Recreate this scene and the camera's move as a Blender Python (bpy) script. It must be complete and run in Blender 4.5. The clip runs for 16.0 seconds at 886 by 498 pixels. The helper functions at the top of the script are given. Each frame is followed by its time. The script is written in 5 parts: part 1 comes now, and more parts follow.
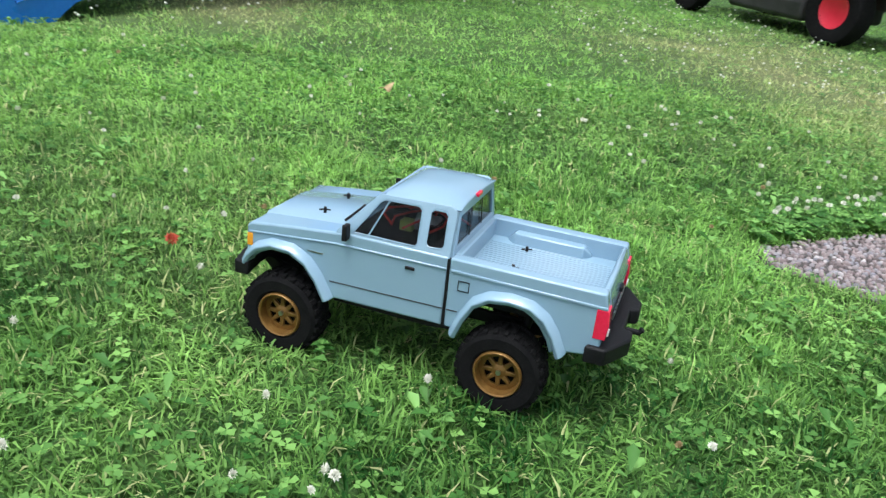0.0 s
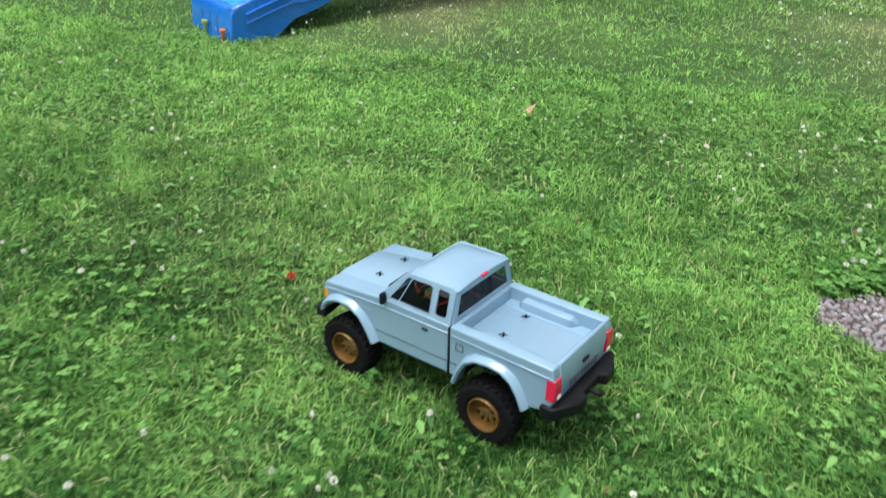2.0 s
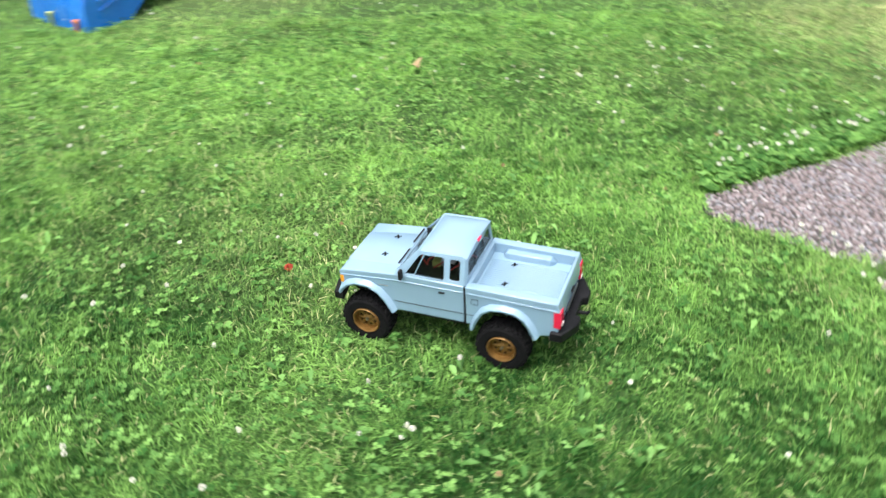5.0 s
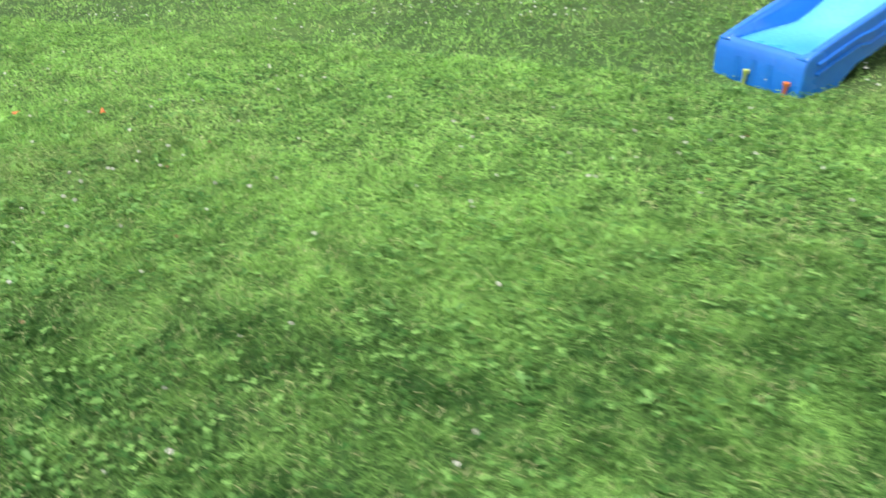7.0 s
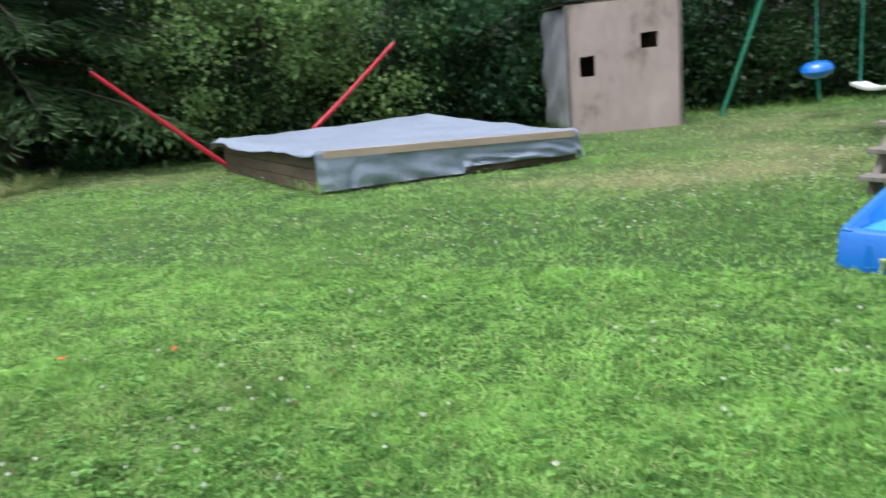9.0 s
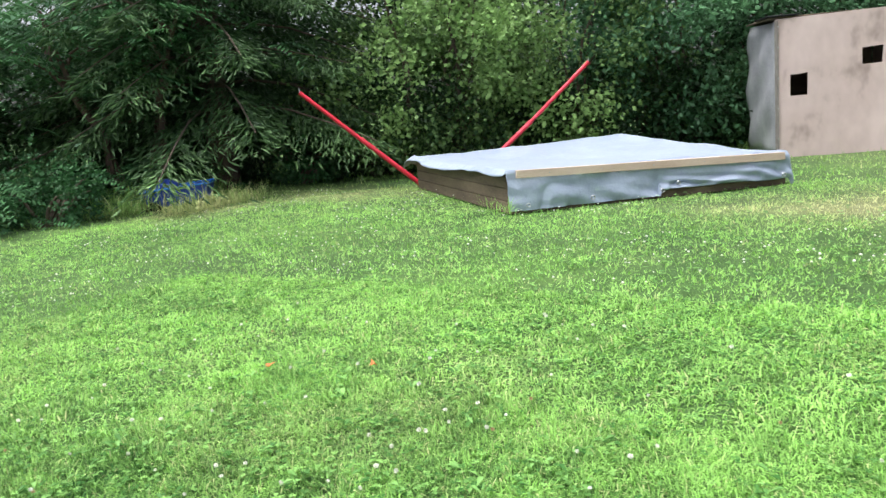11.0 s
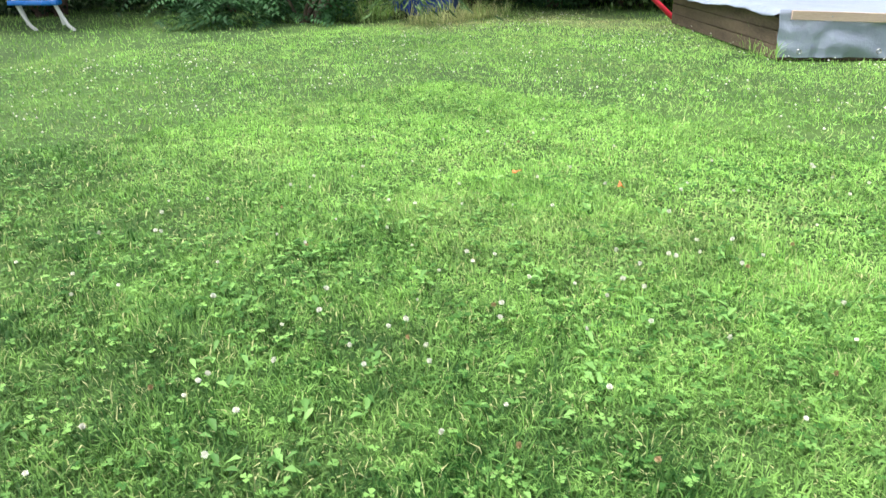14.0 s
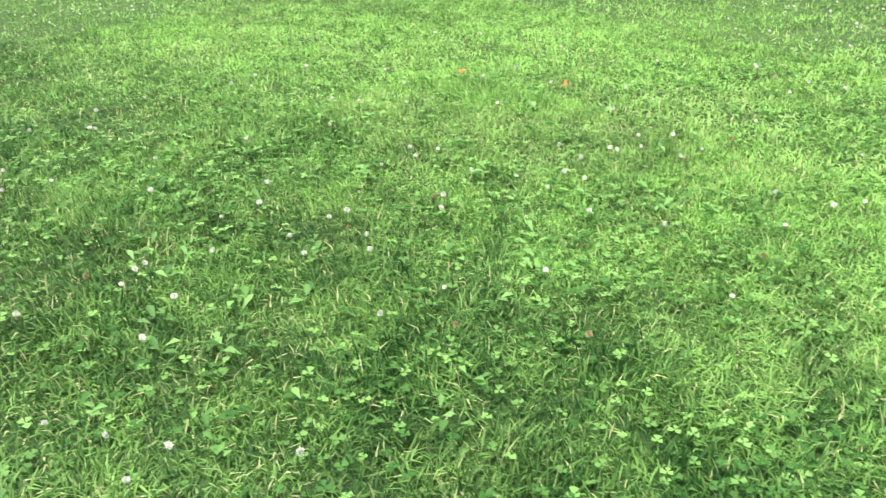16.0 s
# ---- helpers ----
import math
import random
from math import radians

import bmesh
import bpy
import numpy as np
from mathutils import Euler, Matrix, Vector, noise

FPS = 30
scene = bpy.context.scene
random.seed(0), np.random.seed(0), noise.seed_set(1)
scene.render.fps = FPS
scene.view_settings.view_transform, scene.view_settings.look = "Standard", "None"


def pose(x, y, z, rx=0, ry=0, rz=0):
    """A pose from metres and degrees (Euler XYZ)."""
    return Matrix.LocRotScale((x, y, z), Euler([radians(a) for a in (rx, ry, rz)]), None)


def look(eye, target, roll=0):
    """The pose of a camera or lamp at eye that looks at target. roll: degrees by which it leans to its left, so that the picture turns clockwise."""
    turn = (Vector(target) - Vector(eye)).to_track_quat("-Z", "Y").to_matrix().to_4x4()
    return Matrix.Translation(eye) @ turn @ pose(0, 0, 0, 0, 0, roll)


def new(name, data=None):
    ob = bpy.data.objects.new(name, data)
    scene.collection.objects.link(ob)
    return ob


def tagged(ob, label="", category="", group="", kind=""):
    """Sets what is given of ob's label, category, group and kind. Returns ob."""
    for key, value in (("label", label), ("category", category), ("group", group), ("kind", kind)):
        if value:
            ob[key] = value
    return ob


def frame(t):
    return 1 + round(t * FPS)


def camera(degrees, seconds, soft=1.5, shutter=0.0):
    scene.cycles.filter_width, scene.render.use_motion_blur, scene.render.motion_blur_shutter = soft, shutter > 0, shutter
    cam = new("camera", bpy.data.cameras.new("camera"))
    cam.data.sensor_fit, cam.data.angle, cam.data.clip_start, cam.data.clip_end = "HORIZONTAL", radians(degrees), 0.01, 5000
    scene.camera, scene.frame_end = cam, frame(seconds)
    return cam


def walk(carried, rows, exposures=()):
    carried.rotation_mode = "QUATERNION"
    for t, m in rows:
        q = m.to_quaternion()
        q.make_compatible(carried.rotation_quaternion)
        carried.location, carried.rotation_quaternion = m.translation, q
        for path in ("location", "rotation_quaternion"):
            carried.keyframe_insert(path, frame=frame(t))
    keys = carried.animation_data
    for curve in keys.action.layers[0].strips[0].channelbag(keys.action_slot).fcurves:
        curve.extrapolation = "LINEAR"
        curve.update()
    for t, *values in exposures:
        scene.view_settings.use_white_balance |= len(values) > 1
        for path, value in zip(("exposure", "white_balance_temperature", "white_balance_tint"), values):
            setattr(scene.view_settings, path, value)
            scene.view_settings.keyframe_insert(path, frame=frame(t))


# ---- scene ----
cam = camera(58.1, 16.0, soft=1.35, shutter=0.4)

PATH = [
    (0, (-0.299, 0.472, 0.603), (-0.24, 2.299, -0.208), 7.1),
    (0.5, (-0.207, 0.456, 0.618), (-0.348, 2.278, -0.194), 4.3),
    (1, (-0.12, 0.44, 0.645), (-0.445, 2.232, -0.18), 3.6),
    (1.5, (-0.036, 0.435, 0.785), (-0.479, 2.182, -0.084), 2.5),
    (2, (0.045, 0.325, 0.952), (-0.466, 1.991, -0.028), 1.6),
    (2.5, (-0.103, 0.108, 1.05), (-0.355, 1.733, -0.088), 0.7),
    (3, (-0.194, 0.027, 1.081), (-0.281, 1.649, -0.086), 1.9),
    (3.5, (-0.379, -0.024, 1.098), (-0.264, 1.615, -0.043), -0.7),
    (4, (-0.723, 0.081, 1.151), (-0.326, 1.646, -0.029), -0.6),
    (4.5, (-0.672, 0.102, 1.186), (-0.281, 1.625, -0.05), -0.8),
    (5, (-0.237, 0.091, 1.211), (-0.318, 1.712, 0.043), -2.1),
    (5.2, (-0.018, 0.112, 1.205), (-0.357, 1.719, 0.065), -2.9),
    (7.3, (-2.14, 0.24, 1.127), (-2.929, 1.784, 0.13), -3.5),
    (7.5, (-2.269, 0.299, 1.102), (-2.98, 1.923, 0.176), -3.5),
    (8, (-2.472, 0.379, 0.965), (-3.044, 2.193, 0.345), -4.1),
    (8.5, (-2.628, 0.284, 0.869), (-3.084, 2.164, 0.363), -4.5),
    (9, (-2.743, 0.255, 0.908), (-3.394, 2.09, 0.451), -4.9),
    (9.2, (-2.758, 0.259, 0.913), (-3.522, 2.055, 0.476), -5.0),
    (11.3, (-2.865, 0.302, 0.911), (-3.965, 1.928, 0.531), -4.2),
    (11.5, (-2.88, 0.295, 0.907), (-4.027, 1.885, 0.509), -3.4),
    (12, (-2.91, 0.268, 0.894), (-4.175, 1.746, 0.43), -2.3),
    (12.5, (-2.932, 0.235, 0.878), (-4.285, 1.609, 0.345), -1.7),
    (13, (-2.951, 0.217, 0.863), (-4.35, 1.511, 0.257), -1.4),
    (13.5, (-2.958, 0.212, 0.844), (-4.371, 1.456, 0.169), -1.1),
    (14, (-2.951, 0.214, 0.832), (-4.346, 1.446, 0.099), -0.9),
    (14.5, (-2.94, 0.218, 0.807), (-4.29, 1.458, 0.007), -0.2),
    (15, (-2.937, 0.208, 0.785), (-4.255, 1.438, -0.08), 0.3),
    (15.5, (-2.932, 0.207, 0.783), (-4.234, 1.431, -0.115), 0.3),
    (16, (-2.91, 0.218, 0.778), (-4.168, 1.472, -0.142), 0.1),
]
EXPOSURES = [(0, 0.48, 6050, 7), (1.5, 0.48, 6100, 7), (2, 0.40, 6150, 7), (3, 0.76, 6350, 8), (5, 0.90, 6400, 9), (7.4, 0.48, 6300, 9), (8.0, 0.08, 5950, 10), (8.6, 0.28, 5950, 10), (9.2, 0.5, 6000, 10), (11.3, 1.06, 6250, 10), (16, 1.06, 6400, 10)]
walk(cam, [(t, look(eye, target, roll)) for t, eye, target, roll in PATH], EXPOSURES)


# ---- light: a bright overcast day ----
world = bpy.data.worlds.new("overcast_sky")
scene.world = world
world.use_nodes = True
wn = world.node_tree.nodes
sky = wn.new("ShaderNodeTexSky")
sky.sky_type = "NISHITA"
sky.sun_disc = False
sky.sun_elevation, sky.sun_rotation = radians(74), radians(218)
sky.air_density, sky.dust_density, sky.ozone_density = 1.0, 6.0, 1.0
soft_sky = wn.new("ShaderNodeHueSaturation")
soft_sky.inputs["Saturation"].default_value = 0.35
wl = world.node_tree.links
wl.new(sky.outputs[0], soft_sky.inputs["Color"])
wl.new(soft_sky.outputs[0], wn["Background"].inputs[0])
wn["Background"].inputs[1].default_value = 0.15
sun = new("sun", bpy.data.lights.new("sun", "SUN"))
sun.data.energy, sun.data.angle, sun.data.color = 1.5, radians(30), (1.0, 0.97, 0.92)
sun.matrix_world = look((-1.4, -1.8, 8.0), (0, 0, 0))

rng = np.random.default_rng(7)


# ---- materials ----
def ramp_nodes(nt, fac, stops):
    r = nt.nodes.new("ShaderNodeValToRGB")
    e = r.color_ramp.elements
    while len(e) < len(stops):
        e.new(0.5)
    for el, (p, c) in zip(e, stops):
        el.position, el.color = p, (*c, 1)
    nt.links.new(fac, r.inputs[0])
    return r.outputs[0]


def material(name, stops, rough=0.6, metal=0.0, scale=8.0, detail=6.0, bump=0.15, fine=120.0, coat=0.0, spec=0.5, stretch=None, rough_var=0.1):
    """A surface with stains at one scale and grain at a finer one, with relief from the grain."""
    m = bpy.data.materials.new(name)
    m.use_nodes = True
    nt, b = m.node_tree, m.node_tree.nodes["Principled BSDF"]
    tc = nt.nodes.new("ShaderNodeTexCoord")
    src = tc.outputs["Object"]
    if stretch:
        mp = nt.nodes.new("ShaderNodeMapping")
        mp.inputs["Scale"].default_value = stretch
        nt.links.new(src, mp.inputs[0])
        src = mp.outputs[0]
    big, small = nt.nodes.new("ShaderNodeTexNoise"), nt.nodes.new("ShaderNodeTexNoise")
    for n, sc in ((big, scale), (small, fine)):
        n.inputs["Scale"].default_value, n.inputs["Detail"].default_value = sc, detail
        nt.links.new(src, n.inputs["Vector"])
    mix = nt.nodes.new("ShaderNodeMath")
    mix.operation = "MULTIPLY_ADD"
    mix.inputs[1].default_value = 0.35
    nt.links.new(small.outputs[0], mix.inputs[0])
    sub = nt.nodes.new("ShaderNodeMath")
    sub.operation = "MULTIPLY"
    sub.inputs[1].default_value = 0.65
    nt.links.new(big.outputs[0], sub.inputs[0])
    nt.links.new(sub.outputs[0], mix.inputs[2])
    nt.links.new(ramp_nodes(nt, mix.outputs[0], stops), b.inputs["Base Color"])
    rv = nt.nodes.new("ShaderNodeMapRange")
    rv.inputs["To Min"].default_value, rv.inputs["To Max"].default_value = max(rough - rough_var, 0.02), min(rough + rough_var, 1)
    nt.links.new(big.outputs[0], rv.inputs[0])
    nt.links.new(rv.outputs[0], b.inputs["Roughness"])
    b.inputs["Metallic"].default_value, b.inputs["Coat Weight"].default_value = metal, coat
    b.inputs["Coat Roughness"].default_value, b.inputs["Specular IOR Level"].default_value = 0.08, spec
    if bump:
        bp = nt.nodes.new("ShaderNodeBump")
        bp.inputs["Strength"].default_value, bp.inputs["Distance"].default_value = bump, 0.01
        nt.links.new(small.outputs[0], bp.inputs["Height"])
        nt.links.new(bp.outputs[0], b.inputs["Normal"])
    return m


def two(a, b, lo=0.32, hi=0.68):
    return [(lo, a), (hi, b)]


def leaf_material(name, dark, light, dry=(0.36, 0.28, 0.12), through_light=0.35, rough=0.45):
    """Leaves and blades: tone varies from leaf to leaf by the tone attribute, dryness by the dry attribute; thin, so light passes."""
    m = bpy.data.materials.new(name)
    m.use_nodes = True
    nt, b = m.node_tree, m.node_tree.nodes["Principled BSDF"]
    tone, dr = nt.nodes.new("ShaderNodeAttribute"), nt.nodes.new("ShaderNodeAttribute")
    tone.attribute_name, dr.attribute_name = "tone", "dry"
    col = ramp_nodes(nt, tone.outputs["Fac"], [(0.0, dark), (0.55, tuple((p + q) / 2 for p, q in zip(dark, light))), (1.0, light)])
    mx = nt.nodes.new("ShaderNodeMix")
    mx.data_type = "RGBA"
    nt.links.new(dr.outputs["Fac"], mx.inputs[0])
    nt.links.new(col, mx.inputs[6])
    mx.inputs[7].default_value = (*dry, 1)
    nt.links.new(mx.outputs[2], b.inputs["Base Color"])
    b.inputs["Roughness"].default_value = rough
    b.inputs["Specular IOR Level"].default_value = 0.2
    tr, sh = nt.nodes.new("ShaderNodeBsdfTranslucent"), nt.nodes.new("ShaderNodeMixShader")
    nt.links.new(mx.outputs[2], tr.inputs[0])
    sh.inputs[0].default_value = through_light
    nt.links.new(b.outputs[0], sh.inputs[1])
    nt.links.new(tr.outputs[0], sh.inputs[2])
    nt.links.new(sh.outputs[0], nt.nodes["Material Output"].inputs[0])
    return m


M = {}
M["blade"] = leaf_material("grass_blade", (0.021, 0.094, 0.015), (0.405, 0.72, 0.175), dry=(0.62, 0.63, 0.31), through_light=0.34, rough=0.55)
M["clover"] = leaf_material("clover_leaf", (0.05, 0.165, 0.03), (0.31, 0.57, 0.15), through_light=0.36, rough=0.45)
M["herb"] = leaf_material("broad_leaf", (0.06, 0.18, 0.035), (0.30, 0.56, 0.16), rough=0.45)
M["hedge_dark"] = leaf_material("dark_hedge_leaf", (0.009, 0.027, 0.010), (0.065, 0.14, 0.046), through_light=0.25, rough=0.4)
M["hedge_light"] = leaf_material("light_shrub_leaf", (0.02, 0.055, 0.016), (0.33, 0.52, 0.17), through_light=0.3)
M["hedge_blue"] = leaf_material("bluish_shrub_leaf", (0.015, 0.055, 0.026), (0.21, 0.43, 0.20), through_light=0.3)
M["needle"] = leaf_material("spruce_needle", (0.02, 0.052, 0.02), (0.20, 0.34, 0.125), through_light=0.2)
M["frond"] = leaf_material("pinnate_leaf", (0.016, 0.062, 0.022), (0.095, 0.23, 0.082), through_light=0.3)
M["petal"] = material("white_petal", two((0.72, 0.70, 0.58), (0.86, 0.86, 0.80)), 0.7, scale=60, fine=400, bump=0)
M["petal_brown"] = material("withered_petal", two((0.34, 0.23, 0.11), (0.52, 0.38, 0.22)), 0.8, scale=60, fine=400, bump=0)
M["petal_red"] = material("red_petal", two((0.45, 0.05, 0.03), (0.62, 0.14, 0.07)), 0.7, scale=60, fine=400, bump=0)
M["orange_leaf"] = material("orange_leaf", two((0.62, 0.12, 0.03), (0.75, 0.24, 0.06)), 0.6, scale=40, fine=300, bump=0.1)
M["stem"] = material("green_stem", two((0.07, 0.16, 0.04), (0.13, 0.24, 0.07)), 0.6, scale=30, bump=0)
M["bark"] = material("bark", two((0.035, 0.026, 0.02), (0.12, 0.085, 0.06)), 0.9, scale=6, fine=40, bump=0.6, stretch=(1, 1, 0.25))
M["bark_red"] = material("reddish_bark", two((0.045, 0.028, 0.022), (0.11, 0.07, 0.052)), 0.85, scale=6, fine=40, bump=0.5, stretch=(1, 1, 0.3))
M["paint"] = material("blue_grey_paint", two((0.240, 0.372, 0.485), (0.260, 0.392, 0.505)), 0.22, scale=14, fine=600, bump=0.0, coat=0.6, rough_var=0.05)
M["black_plastic"] = material("black_plastic", two((0.004, 0.004, 0.005), (0.012, 0.012, 0.014)), 0.55, scale=40, fine=500, bump=0.08, spec=0.22)
M["rubber"] = material("tyre_rubber", two((0.005, 0.005, 0.006), (0.012, 0.012, 0.012)), 0.9, spec=0.1, scale=50, fine=400, bump=0.15)
M["bronze"] = material("bronze_rim_paint", two((0.17, 0.088, 0.02), (0.26, 0.145, 0.04)), 0.42, metal=0.4, scale=60, fine=500, bump=0.05)
M["steel"] = material("dull_steel", two((0.35, 0.35, 0.36), (0.55, 0.55, 0.56)), 0.35, metal=1, scale=60, fine=500, bump=0.05)
M["red_lens"] = material("red_lens", two((0.68, 0.010, 0.05), (0.80, 0.025, 0.085)), 0.2, scale=40, fine=300, bump=0.05, coat=0.5)
M["amber_lens"] = material("amber_lens", two((0.75, 0.28, 0.02), (0.85, 0.38, 0.04)), 0.25, scale=40, fine=300, bump=0.05, coat=0.5)
M["white_lens"] = material("clear_lens", two((0.80, 0.80, 0.78), (0.9, 0.9, 0.88)), 0.15, scale=40, fine=300, bump=0.02, coat=0.5)
M["red_wire"] = material("red_wire", two((0.50, 0.02, 0.02), (0.62, 0.04, 0.03)), 0.4, scale=60, bump=0)
M["lime"] = material("lime_plastic", two((0.40, 0.50, 0.10), (0.50, 0.60, 0.16)), 0.4, scale=60, bump=0)
M["blue_plastic"] = material("blue_slide_plastic", two((0.010, 0.145, 0.60), (0.018, 0.20, 0.72)), 0.26, scale=3, fine=60, bump=0.05, coat=0.8, rough_var=0.12)
# chute blue is paled, its glossy sky reflection put into the colour
M["blue_pale"] = material("scuffed_blue_plastic", two((0.015, 0.32, 0.76), (0.16, 0.60, 0.88)), 0.30, scale=2.5, fine=60, bump=0.05, coat=0.8, rough_var=0.12)
M["blue_dark"] = material("dark_blue_plastic", two((0.018, 0.045, 0.30), (0.04, 0.09, 0.48)), 0.45, scale=8, fine=80, bump=0.08)
M["weathered"] = material("weathered_wood", two((0.13, 0.11, 0.095), (0.33, 0.295, 0.27)), 0.85, scale=4, fine=60, bump=0.4, stretch=(1, 1, 0.25))
M["old_wood"] = material("dark_old_wood", two((0.07, 0.05, 0.035), (0.19, 0.14, 0.095)), 0.9, scale=5, fine=60, bump=0.5, stretch=(0.35, 0.35, 1.5))
M["new_wood"] = material("pale_pine", two((0.46, 0.34, 0.26), (0.62, 0.49, 0.40)), 0.7, scale=5, fine=70, bump=0.2, stretch=(0.4, 0.4, 2))
M["plywood"] = material("weathered_plywood", [(0.36, (0.33, 0.25, 0.22)), (0.47, (0.55, 0.425, 0.395)), (0.7, (0.67, 0.53, 0.50))], 0.85, scale=1.6, detail=2.5, fine=9, bump=0.15, stretch=(1, 1, 0.6))
M["tarp"] = material("grey_tarpaulin", two((0.26, 0.305, 0.40), (0.35, 0.40, 0.50)), 0.45, scale=3, fine=14, bump=1.0)
M["tarp_dark"] = material("shade_cloth", two((0.20, 0.20, 0.22), (0.36, 0.36, 0.38)), 0.7, scale=4, fine=60, bump=0.3)
M["red_paint"] = material("red_enamel", two((0.55, 0.012, 0.035), (0.68, 0.03, 0.06)), 0.35, scale=8, fine=100, bump=0.05, coat=0.3)
M["green_paint"] = material("green_enamel", two((0.02, 0.17, 0.10), (0.04, 0.25, 0.15)), 0.45, scale=8, fine=100, bump=0.05)
M["green_rope"] = material("green_rope", two((0.02, 0.24, 0.17), (0.05, 0.34, 0.24)), 0.8, scale=30, fine=300, bump=0.3)
M["white_paint"] = material("white_enamel", two((0.68, 0.68, 0.67), (0.82, 0.82, 0.80)), 0.45, scale=6, fine=90, bump=0.05)
M["soil"] = material("bare_soil", two((0.05, 0.038, 0.025), (0.12, 0.09, 0.06)), 0.95, scale=6, fine=90, bump=0.6)
M["mortar"] = material("slab_concrete", two((0.05, 0.045, 0.043), (0.10, 0.092, 0.088)), 0.95, scale=8, fine=150, bump=0.5)
M["mower_body"] = material("dark_mower_shell", two((0.02, 0.02, 0.02), (0.05, 0.05, 0.05)), 0.5, scale=10, fine=120, bump=0.1)

# truck windows: the shade inside the cab is put into the glass colour
glass = bpy.data.materials.new("tinted_glass")
glass.use_nodes = True
gb = glass.node_tree.nodes["Principled BSDF"]
gb.inputs["Base Color"].default_value = (0.52, 0.54, 0.55, 1)
gb.inputs["Transmission Weight"].default_value, gb.inputs["Roughness"].default_value, gb.inputs["IOR"].default_value = 1.0, 0.03, 1.2
M["glass"] = glass

lamp_mat = bpy.data.materials.new("lit_headlight")
lamp_mat.use_nodes = True
lb = lamp_mat.node_tree.nodes["Principled BSDF"]
lb.inputs["Base Color"].default_value = (0.9, 0.9, 0.88, 1)
lb.inputs["Emission Color"].default_value, lb.inputs["Emission Strength"].default_value = (1, 0.98, 0.92, 1), 2.0
M["lamp"] = lamp_mat

# pebbles: tone differs from pebble to pebble
peb = bpy.data.materials.new("pebble")
peb.use_nodes = True
pn = peb.node_tree
geo, pnoise = pn.nodes.new("ShaderNodeNewGeometry"), pn.nodes.new("ShaderNodeTexNoise")
pnoise.inputs["Scale"].default_value = 300
pcol = ramp_nodes(pn, geo.outputs["Random Per Island"], [(0.0, (0.13, 0.105, 0.105)), (0.3, (0.29, 0.225, 0.225)), (0.6, (0.39, 0.33, 0.33)), (0.85, (0.25, 0.25, 0.29)), (1.0, (0.60, 0.55, 0.54))])
pmx = pn.nodes.new("ShaderNodeMix")
pmx.data_type, pmx.blend_type = "RGBA", "MULTIPLY"
pmx.inputs[0].default_value = 0.3
pn.links.new(pcol, pmx.inputs[6])
pn.links.new(pnoise.outputs["Color"], pmx.inputs[7])
pn.links.new(pmx.outputs[2], pn.nodes["Principled BSDF"].inputs["Base Color"])
pn.nodes["Principled BSDF"].inputs["Roughness"].default_value = 0.7
M["pebble"] = peb

# lawn soil and thatch under the blades
gm = bpy.data.materials.new("lawn_ground")
gm.use_nodes = True
gn = gm.node_tree
gtc = gn.nodes.new("ShaderNodeTexCoord")
n1, n2, n3 = (gn.nodes.new("ShaderNodeTexNoise") for _ in range(3))
for n, sc in ((n1, 0.9), (n2, 14.0), (n3, 90.0)):
    n.inputs["Scale"].default_value, n.inputs["Detail"].default_value = sc, 8
    gn.links.new(gtc.outputs["Object"], n.inputs["Vector"])
ga = gn.nodes.new("ShaderNodeMath")
ga.operation = "MULTIPLY_ADD"
ga.inputs[1].default_value = 0.5
gn.links.new(n2.outputs[0], ga.inputs[0])
gb2 = gn.nodes.new("ShaderNodeMath")
gb2.operation = "MULTIPLY_ADD"
gb2.inputs[1].default_value = 0.3
gn.links.new(n3.outputs[0], gb2.inputs[0])
gn.links.new(ga.outputs[0], gb2.inputs[2])
gn.links.new(n1.outputs[0], ga.inputs[2])
ga2 = gn.nodes.new("ShaderNodeMath")
ga2.operation = "MULTIPLY"
ga2.inputs[1].default_value = 0.55
gn.links.new(gb2.outputs[0], ga2.inputs[0])
gcol = ramp_nodes(gn, ga2.outputs[0], [(0.25, (0.014, 0.036, 0.008)), (0.5, (0.05, 0.115, 0.02)), (0.75, (0.15, 0.28, 0.05))])
gdry = gn.nodes.new("ShaderNodeAttribute")
gdry.attribute_name = "dry"
gmx = gn.nodes.new("ShaderNodeMix")
gmx.data_type = "RGBA"
gn.links.new(gdry.outputs["Fac"], gmx.inputs[0])
gn.links.new(gcol, gmx.inputs[6])
gmx.inputs[7].default_value = (0.22, 0.225, 0.10, 1)
gn.links.new(gmx.outputs[2], gn.nodes["Principled BSDF"].inputs["Base Color"])
gn.nodes["Principled BSDF"].inputs["Roughness"].default_value = 0.95
gbp = gn.nodes.new("ShaderNodeBump")
gbp.inputs["Strength"].default_value, gbp.inputs["Distance"].default_value = 0.8, 0.03
gn.links.new(n3.outputs[0], gbp.inputs["Height"])
gn.links.new(gbp.outputs[0], gn.nodes["Principled BSDF"].inputs["Normal"])
M["lawn"] = gm


# ---- builders ----
def finish(bm, mat_, name, smooth=True, angle=40):
    me = bpy.data.meshes.new(name)
    bmesh.ops.recalc_face_normals(bm, faces=bm.faces)
    bm.to_mesh(me)
    bm.free()
    me.materials.append(mat_)
    if smooth:
        me.shade_smooth()
        me.set_sharp_from_angle(angle=radians(angle))
    return me


